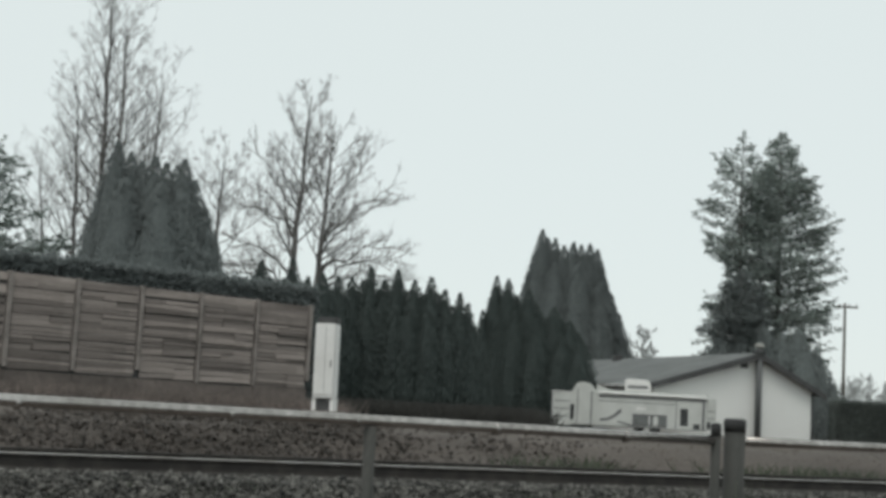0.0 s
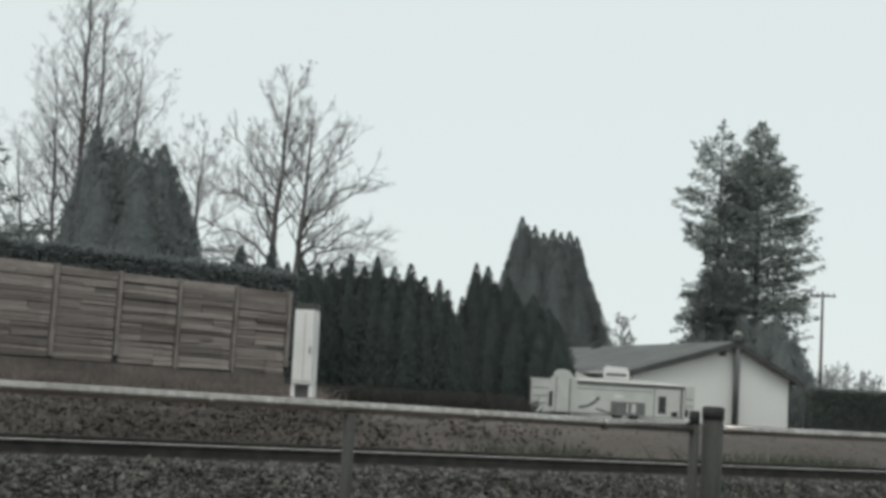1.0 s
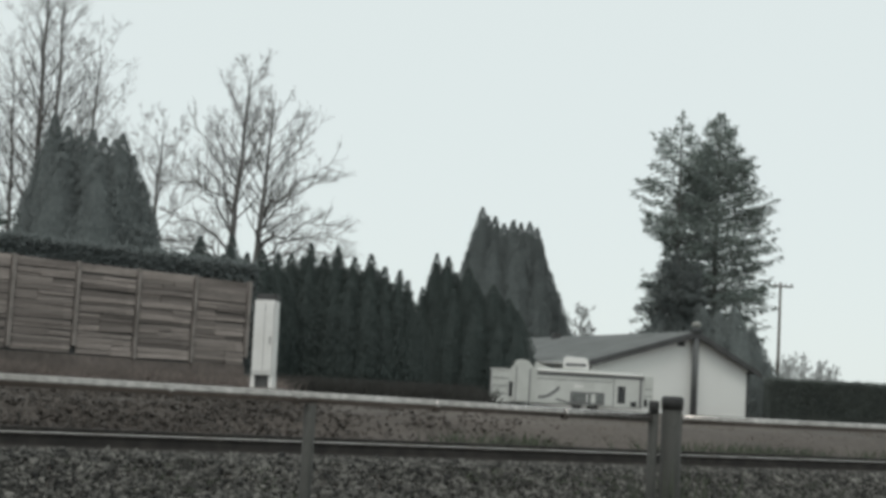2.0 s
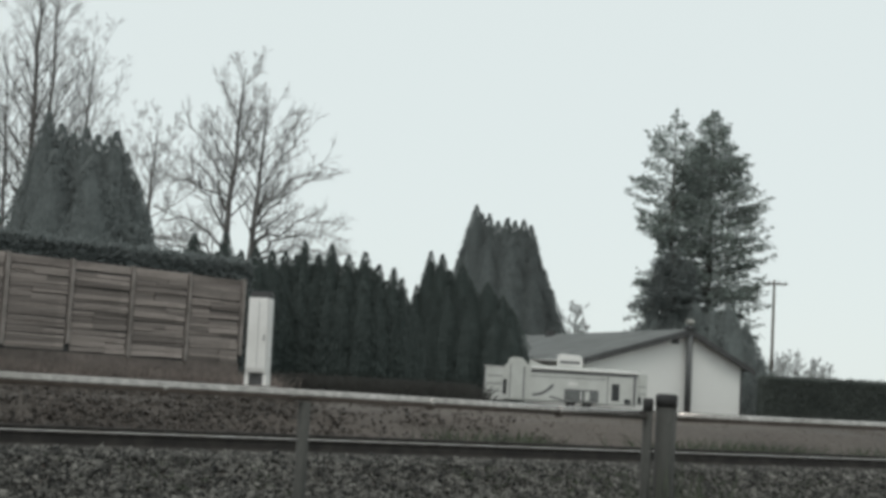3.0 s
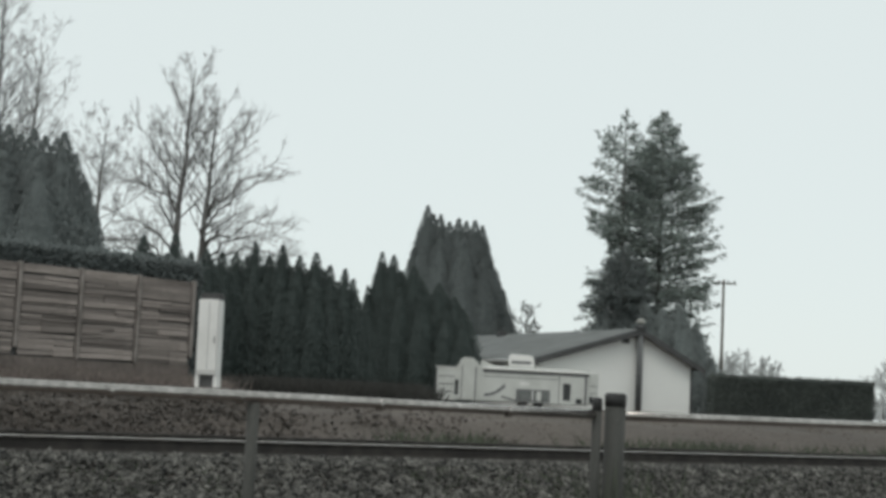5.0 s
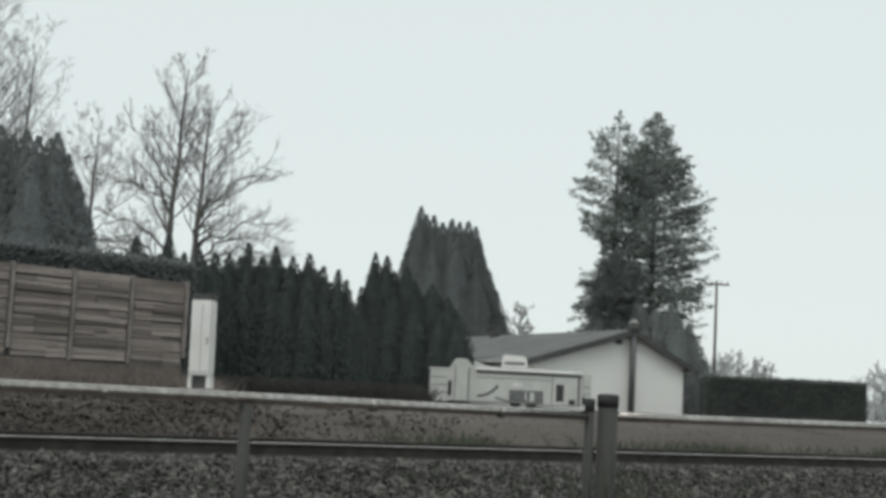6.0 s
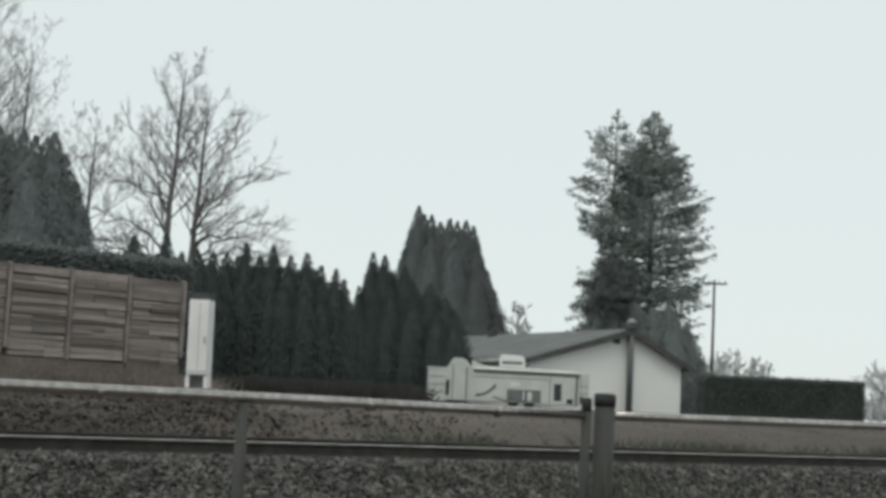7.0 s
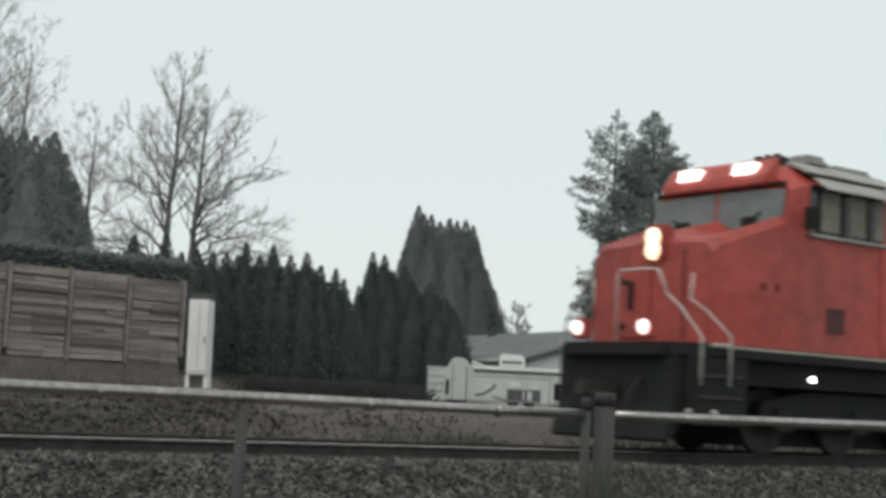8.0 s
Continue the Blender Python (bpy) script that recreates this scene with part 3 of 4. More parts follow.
def fir(name, label, x, y, height, radius, seed, first=0.05, mat=M_FIR, gap=0.5, shoulder=0.5, group="", thin_out=0.9, outline=None, notch=None, cut=0.84):
    """A conifer: trunk, whorls of limbs, and hanging needle sprays with gaps between."""
    rng = np.random.default_rng(seed)
    t = thing(name, label, "tree", pose(x, y, ground_z(x, y) - 0.05), group)
    trunk = [((0, 0, height * k / 8), (0, 0, height * (k + 1) / 8), 0.34 * (1 - k / 8.3), 0.34 * (1 - (k + 1) / 8.3)) for k in range(8)]
    limbs, b, ax, wd = [], [], [], []
    z = height * first
    while z < height - 0.15:
        k = z / height
        reach = radius * min(1.0, (1 - k) / shoulder) ** 0.95 * min(1.0, 0.85 + k) + 0.08
        if outline:
            reach = float(np.interp(k, [o[0] for o in outline], [o[1] for o in outline]))
        for j in range(15 if k < 0.85 else 9):
            ph = rng.uniform(0, math.tau)
            lump = 1 + 0.38 * noise.noise((math.cos(ph) * 0.9 + seed, math.sin(ph) * 0.9, z * 0.42)) + 0.2 * noise.noise((math.cos(ph) * 2.3, math.sin(ph) * 2.3 + seed, z * 1.1))
            if lump < cut and rng.uniform() < thin_out:
                continue
            ln = reach * lump * rng.uniform(0.72, 1.08)
            if notch and notch[0] < k < notch[1] and math.cos(ph) < 0.25:
                ln *= 0.35
            rise = rng.uniform(-0.36, 0.12) + 0.62 * k
            p0 = np.array([0, 0, z + rng.uniform(-0.12, 0.12)])
            dirn = np.array([math.cos(ph), math.sin(ph), rise])
            tip = p0 + dirn * ln
            limbs.append((p0, tip, 0.045 * (1.1 - k), 0.010))
            m = int(5 + ln * 11)
            q = rng.uniform(0, 1, m) ** 0.6 * 0.9 + 0.12
            c = p0 + (tip - p0) * q[:, None]
            perp = np.array([-math.sin(ph), math.cos(ph), 0])
            fan = 0.42 * ln * (1.15 - q) + 0.15
            c = c + perp * (rng.normal(0, 0.55, m) * fan)[:, None]
            c[:, 2] += rng.normal(0, 0.11, m) - 0.05 + 0.10 * ln * (q - 0.6) ** 2
            a = np.array([math.cos(ph), math.sin(ph), 0]) * rng.uniform(0.15, 0.5, m)[:, None] + perp * rng.normal(0, 0.2, m)[:, None]
            a[:, 2] += rng.uniform(-0.38, 0.05, m) + 0.22 * k
            a *= min(1.0, 0.35 + reach / 2.6)
            b.append(c), ax.append(a * rng.uniform(0.6, 1.15, m)[:, None]), wd.append(rng.uniform(0.035, 0.085, m))
        z += gap * rng.uniform(0.75, 1.1) * (0.6 + 0.4 * (1 - k))
    part("trunk", sticks("trunk", trunk, 8), M_BARK, t)
    tagged(part("branch_mass", sticks("branch_mass", limbs, 4), M_BARK, t), kind="stuff")
    tagged(part("needle_mass", spindles("needle_mass", np.concatenate(b), np.concatenate(ax), np.concatenate(wd), rng), mat, t), kind="stuff")
    return t


def plant_trees():
    g = 1.45
    # dark cypresses behind the wall
    cypress("cypress", "broad dark green cypress clump behind the wall", -16.2, 55,
            [(-1.62, 0, 10.5, 1.15), (-1.15, 0.2, 10.1, 1.2), (-0.7, 0.3, 9.8, 1.25), (-0.2, 0.3, 10.0, 1.3), (0.3, 0.2, 9.75, 1.3), (0.75, 0.3, 9.7, 1.25), (1.1, 0, 9.9, 1.15),
             (1.5, 0.2, 9.1, 1.1), (-2.0, 0.2, 9.2, 1.05), (-2.4, 0.2, 7.9, 1.0), (1.95, 0.3, 8.1, 1.0), (2.35, 0.4, 6.9, 0.9), (2.65, 0.4, 5.7, 0.75), (-2.75, 0.4, 6.5, 0.85),
             (-3.05, 0.4, 5.2, 0.7), (0.4, -0.6, 8.8, 1.6), (-1.0, -0.7, 8.9, 1.6)],
            M_CYPRESS_CLUMP, 21, dense=1.1, tuft=0.2)
    # row of cypresses
    rng = random.Random(12)
    row = [(-12.0, 56, 6.15, 0.85), (-10.75, 56, 6.3, 0.75), (-10.3, 57, 5.7, 0.7), (-9.7, 57, 5.85, 0.85), (-9.3, 58.5, 5.9, 0.85), (-8.95, 60, 6.05, 0.9), (-8.17, 60, 6.5, 0.75), (-7.6, 60.2, 6.0, 0.8), (-7.04, 60, 6.45, 0.75),
           (-6.3, 60, 6.05, 0.8), (-5.61, 60, 6.2, 0.8), (-5.05, 60.3, 5.75, 0.75), (-4.4, 60, 5.6, 0.6)]
    for i, (x, y, h, r) in enumerate(row):
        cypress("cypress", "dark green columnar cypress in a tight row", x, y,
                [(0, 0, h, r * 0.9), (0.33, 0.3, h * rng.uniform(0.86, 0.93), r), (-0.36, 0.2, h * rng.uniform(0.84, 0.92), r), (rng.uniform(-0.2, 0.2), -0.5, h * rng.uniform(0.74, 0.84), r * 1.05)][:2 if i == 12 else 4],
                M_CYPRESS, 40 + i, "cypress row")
    row = [(-5.1, 90, 7.2, 0.8), (-4.35, 90.3, 9.4, 1.05), (-3.6, 90, 9.2, 1.2), (-2.3, 90, 8.6, 1.4), (-0.7, 90.2, 7.6, 1.5), (0.3, 90, 6.8, 1.3)]
    for i, (x, y, h, r) in enumerate(row):
        cypress("cypress", "dark green columnar cypress in a tight row", x, y,
                [(0, 0, h, r * 0.9), (0.5, 0.4, h * 0.9, r), (-0.15, 0.3, h * 0.88, r), (0.5, -0.6, h * 0.78, r)][:2 if i == 0 else 4], M_CYPRESS, 60 + i, "cypress row")
    cypress("cypress", "low dark cypress between the two rows", -5.1, 80, [(0, 0, 5.5, 0.8), (0.4, 0.4, 5.1, 0.8), (-0.5, 0.3, 5.3, 0.8)], M_CYPRESS, 70)
    cypress("cypress", "tall cypress group beyond the hedge, greyed by haze", 0.76, 126,
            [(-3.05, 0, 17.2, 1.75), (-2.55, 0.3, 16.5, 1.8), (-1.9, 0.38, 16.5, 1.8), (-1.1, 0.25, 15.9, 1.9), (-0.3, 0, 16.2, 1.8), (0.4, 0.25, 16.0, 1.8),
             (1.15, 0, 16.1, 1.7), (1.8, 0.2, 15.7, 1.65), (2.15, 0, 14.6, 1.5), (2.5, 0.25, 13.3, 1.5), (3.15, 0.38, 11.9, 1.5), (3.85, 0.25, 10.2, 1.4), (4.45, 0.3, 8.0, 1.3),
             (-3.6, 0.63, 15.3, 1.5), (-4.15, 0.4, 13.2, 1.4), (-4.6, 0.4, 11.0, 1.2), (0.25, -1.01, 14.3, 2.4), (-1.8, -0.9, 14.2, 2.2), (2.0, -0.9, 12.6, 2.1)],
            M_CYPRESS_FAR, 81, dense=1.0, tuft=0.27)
    # firs behind the house
    fir("fir_tree", "tall grey-green fir behind the white house", 12.9, 110, 23.3, 3.6, 5, gap=0.72,
        outline=[(0, 3.4), (0.3, 3.3), (0.4, 2.7), (0.62, 2.9), (0.72, 3.2), (0.80, 2.6), (0.86, 1.6), (0.92, 0.85), (0.97, 0.25), (1, 0.02)], notch=(0.42, 0.57), cut=0.97)
    fir("fir_tree", "tall dense grey-green fir behind the white house", 16.1, 112, 23.6, 4.7, 9, gap=0.5, thin_out=0.6, cut=0.9,
        outline=[(0, 3.6), (0.3, 4.0), (0.58, 4.2), (0.70, 3.2), (0.80, 2.25), (0.88, 1.5), (0.95, 0.65), (1, 0.05)])
    cypress("cypress", "broad dense conifer below the firs behind the house", 13.9, 105,
            [(-3.5, 0, 6.2, 1.2), (-2.6, 0.2, 7.6, 1.4), (-1.2, 0, 7.3, 1.7), (0.2, 0, 8.2, 1.6), (1.6, 0.2, 7.6, 1.6), (2.7, 0, 8.0, 1.4), (4.0, 0.3, 6.6, 1.4)], M_CYPRESS_MID, 77, tuft=0.34)
    fir("fir_tree", "low dense dark fir before the two tall firs", 12.65, 106, 12.0, 3.3, 31, gap=0.45, mat=M_CYPRESS_MID, thin_out=0.35, cut=0.9,
        outline=[(0, 2.7), (0.35, 2.9), (0.6, 2.6), (0.75, 2.0), (0.88, 1.3), (1, 0.1)])
    fir("fir_tree", "dark fir at the end of the wall", -25.6, 60, 11.9, 3.6, 14, gap=1.0)
    # leafless trees
    bare_tree("bare_tree", "leafless broad-crowned tree with two grey stems", -12.55, 66,
              [(-0.5, 0, 0.2, 0.2, 14.9, 0.22, 3.4, 0.5), (0.7, 0.2, 1.4, 0, 13.0, 0.22, 3.3, 0.52)], 52, fork=(3, 4), rise=0.6, bushy=1.6, twig_r=0.0045,
              limbs_of=[(1, 7.2, 3.0, 2.6, 0.55, 5), (1, 9.2, 2.2, 2.9, 0.1, -10), (1, 6.1, 3.7, 1.1, 0.35, 8), (1, 5.7, 4.0, 0.7, 0.3, -6), (1, 5.4, 3.9, 0.4, 0.3, 14), (1, 6.4, 3.6, 1.3, 0.4, -14),
                        (0, 9.0, 2.2, 3.4, 0.1, 175), (1, 10.2, 1.7, 2.4, 0.0, 12), (0, 11.0, 0.9, 3.0, 0.0, 20), (1, 7.9, 3.0, 2.6, 0.3, 0),
                        (0, 6.3, 3.1, 1.5, 0.4, 175), (0, 5.4, 3.3, 0.8, 0.45, 185), (0, 5.8, 3.0, 0.9, 0.4, 160), (0, 7.8, 1.4, 4.1, -0.1, 170), (0, 8.4, 2.8, 1.1, 0.3, 188),
                        (0, 10.2, 1.3, 2.6, 0.0, 10), (0, 9.4, 1.5, 2.7, 0.0, 160), (1, 7.9, 1.7, 3.0, 0.1, 40), (1, 6.2, 2.6, 1.6, 0.4, 60),
                        (0, 7.0, 2.8, 2.4, 0.3, 240), (0, 6.6, 2.6, 2.0, 0.3, 110), (1, 6.8, 2.8, 2.4, 0.3, 290), (1, 9.6, 1.2, 2.2, 0.0, 150)])
    bare_tree("bare_tree", "tall leafless tree with several upright stems", -23.0, 70,
              [(-0.2, 0, -0.6, 0, 20.8, 0.24, 4.5, 0.34), (0.5, 0.2, 0.3, 0, 18.8, 0.20, 4.4, 0.36), (1.6, 0, 2.3, 0.3, 16.2, 0.17, 4.3, 0.4),
               (-1.2, 0.1, -2.1, 0.3, 15.6, 0.17, 3.8, 0.38)], 33, fork=(3, 3), rise=0.8, bushy=2.2, twig_r=0.0052)
    bare_tree("bare_tree", "leafless round-crowned tree behind the cypresses", -18.3, 73, [(0, 0, 0.3, 0, 12.8, 0.2, 4.4, 0.48)], 35, fork=(3, 4), rise=0.4, twig_r=0.0055, bushy=1.9)
    bare_tree("bare_tree", "leafless spreading tree behind the wall", -26.2, 73, [(0, 0, -1.6, 0, 12.0, 0.18, 5.4, 0.4)], 37, fork=(2, 4), rise=0.35, twig_r=0.004, bushy=1.6)
    # far growth, the trees' haze put into their twig and bark colour
    bare_tree("bare_tree", "small far tree leaning over the roof, paled by haze", 7.7, 150, [(0, 0, 0.5, 0, 10.4, 0.22, 2.4, 0.2), (0.2, 0, 1.2, 0.3, 8.2, 0.16, 2.0, 0.25)], 25,
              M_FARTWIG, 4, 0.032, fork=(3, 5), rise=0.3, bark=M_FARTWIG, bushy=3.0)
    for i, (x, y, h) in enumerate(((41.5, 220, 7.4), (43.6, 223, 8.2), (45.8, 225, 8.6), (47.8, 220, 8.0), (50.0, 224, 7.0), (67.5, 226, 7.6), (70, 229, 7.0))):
        bare_tree("bare_tree", "leafless tree in the distance, paled by haze", x, y, [(0, 0, 0.3, 0, h, 0.2, 3.6, 0.25)], 90 + i, M_FARTWIG, 4, 0.03, group="far trees", rise=0.3, bark=M_FARTWIG)


plant_trees()


def leafy_block(name, label, lo, hi, seed, at, n, mat=M_HEDGE, tuft=0.22):
    """A clipped hedge: a core with leaf tufts over its faces."""
    rng = np.random.default_rng(seed)
    t = thing(name, label, "hedge", at)
    sx, sy, sz = (hi[i] - lo[i] for i in range(3))
    u = rng.uniform(0, 1, (n, 3))
    face = rng.choice(4, n, p=np.array([sx * sz, sx * sy, sy * sz, sy * sz]) / (sx * sz + sx * sy + 2 * sy * sz))
    u[face == 0, 1] = 0
    u[face == 1, 2] = 1
    u[face == 2, 0] = 0
    u[face == 3, 0] = 1
    nrm = np.array([[0, -1, 0.3], [0, 0, 1], [-1, 0, 0.3], [1, 0, 0.3]])[face]
    b = np.array(lo) + u * np.array([sx, sy, sz]) + rng.normal(0, 0.05, (n, 3)) - nrm * 0.08
    ax = (nrm + rng.normal(0, 0.5, (n, 3))) * tuft * rng.uniform(0.5, 1.2, (n, 1))
    tagged(part("leaf_mass", spindles("leaf_mass", b, ax, tuft * rng.uniform(0.2, 0.4, n), rng), mat, t), kind="stuff")
    part("inner_growth", box(lo[0] + 0.1, hi[0] - 0.1, lo[1] + 0.1, hi[1] - 0.1, lo[2], hi[2] - 0.1, 0.08), mat, t)
    return t


leafy_block("hedge", "long clipped dark green hedge beside the house", (-4.6, 0, 0), (4.2, 1.6, 2.2), 3, pose(19.3, 80, 1.45), 22000, M_HEDGE, 0.13)
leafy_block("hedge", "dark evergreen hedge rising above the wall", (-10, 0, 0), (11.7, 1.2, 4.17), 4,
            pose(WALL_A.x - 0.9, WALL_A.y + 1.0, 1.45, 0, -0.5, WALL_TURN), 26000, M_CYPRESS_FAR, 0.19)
cypress("shrub", "dark rounded evergreen shrubs between house and hedge", 17.4, 97,
        [(-1.5, 0, 5.9, 1.3), (-0.6, 0.2, 5.0, 1.3), (0.2, 0, 4.0, 1.2), (0.9, 0.2, 3.0, 1.1), (1.6, 0, 2.3, 1.0)], M_CYPRESS_MID, 78)


# ---- house ----
def build_house():
    ridge, back = Vector((11.47, 88, 0)), Vector((3.81, 105, 0))
    turn = math.degrees(math.atan2((ridge - back).y, (ridge - back).x))
    h = thing("house", "white gabled house with a low grey shingle roof", "house", pose(11.47, 88, 1.45, 0, 0, turn))
    left, right, zr, ze_l, ze_r, deep = -7.0, 4.3, 5.05, 2.92, 3.0, 29.0
    # local x points out of the gable, y to its side away from the camper
    part("wall", prism([(right - 0.25, 0), (left + 0.25, 0), (left + 0.25, ze_l - 0.1), (0, zr - 0.18), (right - 0.25, ze_r - 0.1)], -deep, 0.0, "x"), M_SIDING, h, "white lap siding")
    for a, b in (((0, zr), (left - 0.35, ze_l - 0.1)), ((0, zr), (right + 0.35, ze_r - 0.16))):
        part("roof", prism([a, b, (b[0], b[1] - 0.14), (0, zr - 0.16)], -deep - 0.4, 0.5, "x"), M_ROOF, h, "grey shingle roof slope")
        part("fascia", prism([(a[0], a[1] - 0.02), (b[0], b[1] - 0.02), (b[0], b[1] - 0.36), (0, zr - 0.38)], 0.5, 0.55, "x"), M_FASCIA, h, "dark barge board")
    smooth(part("flue", tube([(0.35, 0.0, 0), (0.35, 0.0, 5.3)], 0.19, 14), M_FLUE, h, "grey flue pipe up the gable"))
    smooth(part("flue_cap", tube([(0.35, 0, 5.3), (0.35, 0, 5.36), (0.35, 0, 5.52), (0.35, 0, 5.62)], [0.2, 0.3, 0.28, 0.12], 14), M_GREYCAB, h, "pale domed flue cap"))
    part("flue_collar", box(0.06, 0.64, -0.29, 0.29, 4.98, 5.12, 0.03), M_FASCIA, h)
    for x in (-25.5, -17.5):
        part("roof_vent", box(x - 0.35, x + 0.35, -0.75, -0.25, 4.75, 5.3, 0.05), M_FASCIA, h, "dark roof vent by the ridge")
    part("gable_vent", box(0.0, 0.05, -1.05, -0.55, 4.1, 4.45, 0.02), M_FASCIA, h, "dark gable vent")
    part("downpipe", box(0.0, 0.07, 3.92, 4.02, 0, 2.85), M_FASCIA, h, "thin dark corner downpipe")
    part("trim_board", box(0.003, 0.06, 0.2, 0.5, 0, 4.6), M_TRIMWHITE, h, "white upright trim board")
    # low wing behind the camper
    part("eave_gutter", box(-deep, 0.2, left - 0.42, left - 0.3, ze_l - 0.26, ze_l - 0.12), M_TRIMWHITE, h, "white gutter")


build_house()


# ---- camper ----
def build_camper():
    c = thing("camper", "white travel trailer with dark windows beside the house", "camper", pose(4.1, 83, 1.45, 0, 0, -1))
    top = 2.22
    part("body", box(-3.5, 4.0, -1.2, 1.2, 0.2, top, 0.06), M_CAMPER, c)
    # square end bay with ribs, and the tall fin that stands against it
    bay = part("end_bay", box(-4.62, -3.45, -1.15, 1.15, 0.15, 1.98, 0.05), M_CAMPER, c, "boxy ribbed end bay")
    part("bay_edge", box(-4.64, -4.58, -1.17, -1.12, 0.18, 1.97, 0.01), M_STRIPE, bay)
    part("bay_top", box(-4.66, -3.42, -1.18, 1.18, 1.98, 2.04, 0.015), M_WHITE, bay, "bright white top moulding")
    for z in (0.62, 1.05, 1.48):
        part("rib", box(-4.5, -3.62, -1.165, -1.15, z, z + 0.05, 0.004), M_STRIPE, bay, "thin grey rib")
    part("bay_window", box(-3.56, -3.36, -1.235, -1.2, 0.5, 1.33, 0.01), M_GLASS, bay, "narrow dark window")
    fin = part("fin", prism([(-3.34, 0.2), (-2.2, 0.2), (-2.12, 2.05), (-2.42, 2.48), (-2.62, 2.6), (-3.15, 2.6), (-3.36, 2.38)], -1.28, 0.2, "y", 0.06), M_CAMPER, c, "tall rounded fin")
    part("fin_seam", box(-2.44, -2.37, -1.295, -1.282, 0.3, 2.1), M_STRIPE, fin)
    part("fin_seam", box(-3.2, -3.15, -1.295, -1.282, 0.3, 2.2), M_STRIPE, fin)
    part("fin_fairing", prism([(-2.14, top), (-1.2, top), (-1.55, top + 0.08), (-2.14, top + 0.3)], -1.1, 0.2, "y", 0.02), M_CAMPER, fin)
    unit = part("air_conditioner", prism([(-0.55, top), (0.9, top), (0.86, 2.72), (0.72, 2.9), (-0.48, 2.94), (-0.55, 2.86)], -0.5, 0.5, "y", 0.05), M_WHITE, c, "white rooftop air conditioner")
    part("grille", box(-0.42, 0.72, -0.525, -0.503, 2.40, 2.56, 0.004), M_STRIPE, unit, "grey louvre strip")
    part("awning_roll", tube([(-2.0, -1.27, 2.06), (3.9, -1.27, 2.04)], 0.07, 10), M_WHITE, c, "rolled white awning")
    part("roof_rail", box(-2.0, 3.95, -1.245, -1.2, 1.84, 1.94), M_STRIPE, c, "dark awning rail")
    w = part("window", box(-0.02, 1.72, -1.225, -1.2, 0.38, 0.9, 0.01), M_CABGLASS, c, "wide grey window")
    part("window_frame", box(-0.10, 1.80, -1.215, -1.202, 0.30, 0.98), M_STRIPE, w)
    part("glazing_bar", box(0.8, 0.86, -1.235, -1.226, 0.38, 0.9), M_WHITE, w)
    part("curtain", box(1.05, 1.3, -1.232, -1.226, 0.38, 0.88), M_CAMPER, w, "pale curtain edge")
    d = part("door", box(2.32, 3.12, -1.225, -1.203, 0.22, 1.78, 0.01), M_CAMPER, c)
    part("door_gap", box(2.27, 2.32, -1.215, -1.202, 0.22, 1.80), M_STRIPE, d)
    part("door_window", box(2.52, 2.95, -1.236, -1.226, 0.45, 1.40, 0.01), M_GLASS, d, "tall dark door window")
    part("awning_arm", box(3.74, 3.84, -1.30, -1.22, 0.25, 1.86), M_STRIPE, c, "grey awning arm")
    hitch = part("hitch_bay", box(3.98, 4.5, -1.0, 1.0, 0.3, 2.05, 0.05), M_CAMPER, c, "pale set-back end")
    for z in (0.9, 1.3):
        part("hitch_seam", box(4.02, 4.46, -1.012, -1.0, z, z + 0.04), M_STRIPE, hitch)
    part("locker", box(3.25, 3.6, -1.222, -1.2, 0.3, 0.58, 0.006), M_GLASS, c, "dark low locker hatch")
    part("end_window", box(4.0, 4.2, -1.022, -1.0, 0.35, 0.75, 0.004), M_GLASS, c, "dark corner window")
    # swoosh decals
    for i in range(6):
        x = -1.9 + i * 0.19
        part("decal", prism([(x, 0.48 + 0.015 * i * i), (x + 0.22, 0.52 + 0.02 * i * i), (x + 0.22, 0.68 + 0.022 * i * i), (x, 0.60 + 0.02 * i * i)], -1.212, -1.2, "y"), M_STRIPE, c, "grey swoosh decal")
    for i in range(4):
        x = -0.9 + i * 0.22
        part("decal", prism([(x, 0.55 - 0.06 * i), (x + 0.26, 0.50 - 0.06 * i), (x + 0.2, 0.42 - 0.06 * i), (x - 0.04, 0.46 - 0.06 * i)], -1.212, -1.2, "y"), M_STRIPE, c, "grey swoosh decal")
    part("vent_hatch", box(0.1, 0.62, -1.215, -1.2, 1.2, 1.36, 0.005), M_WHITE, c)
    part("stripe", box(-2.0, 2.2, -1.206, -1.2, 1.58, 1.62), M_STRIPE, c, "thin grey stripe")
    for x in (0.3, 1.2):
        for y in (-1.05, 1.05):
            part("wheel", prism([(x + 0.33 * math.cos(k * math.tau / 20), 0.33 + 0.33 * math.sin(k * math.tau / 20)) for k in range(20)], y - 0.1, y + 0.1, "y", 0.02), M_TYRE, c)
    return c


build_camper()


# ---- utility pole with wires ----
def build_pole():
    p = thing("utility_pole", "old wooden utility pole with a crossarm", "utility pole", pose(23.6, 125, 1.45))
    smooth(part("pole", tube([(0, 0, -0.3), (0, 0, 11.7)], [0.16, 0.11], 10), M_POLE, p))
    part("crossarm", box(-1.1, 1.1, -0.06, 0.06, 11.3, 11.46, 0.01), M_POLE, p)
    for x in (-0.95, -0.4, 0.4, 0.95):
        part("insulator", tube([(x, 0, 11.46), (x, 0, 11.66)], [0.06, 0.04], 8), M_STRIPE, p)


build_pole()


# ---- locomotive: x runs forward from the nose, y to its left, z up from the rails ----
AXLE, WHEELSETS = 0.53, []


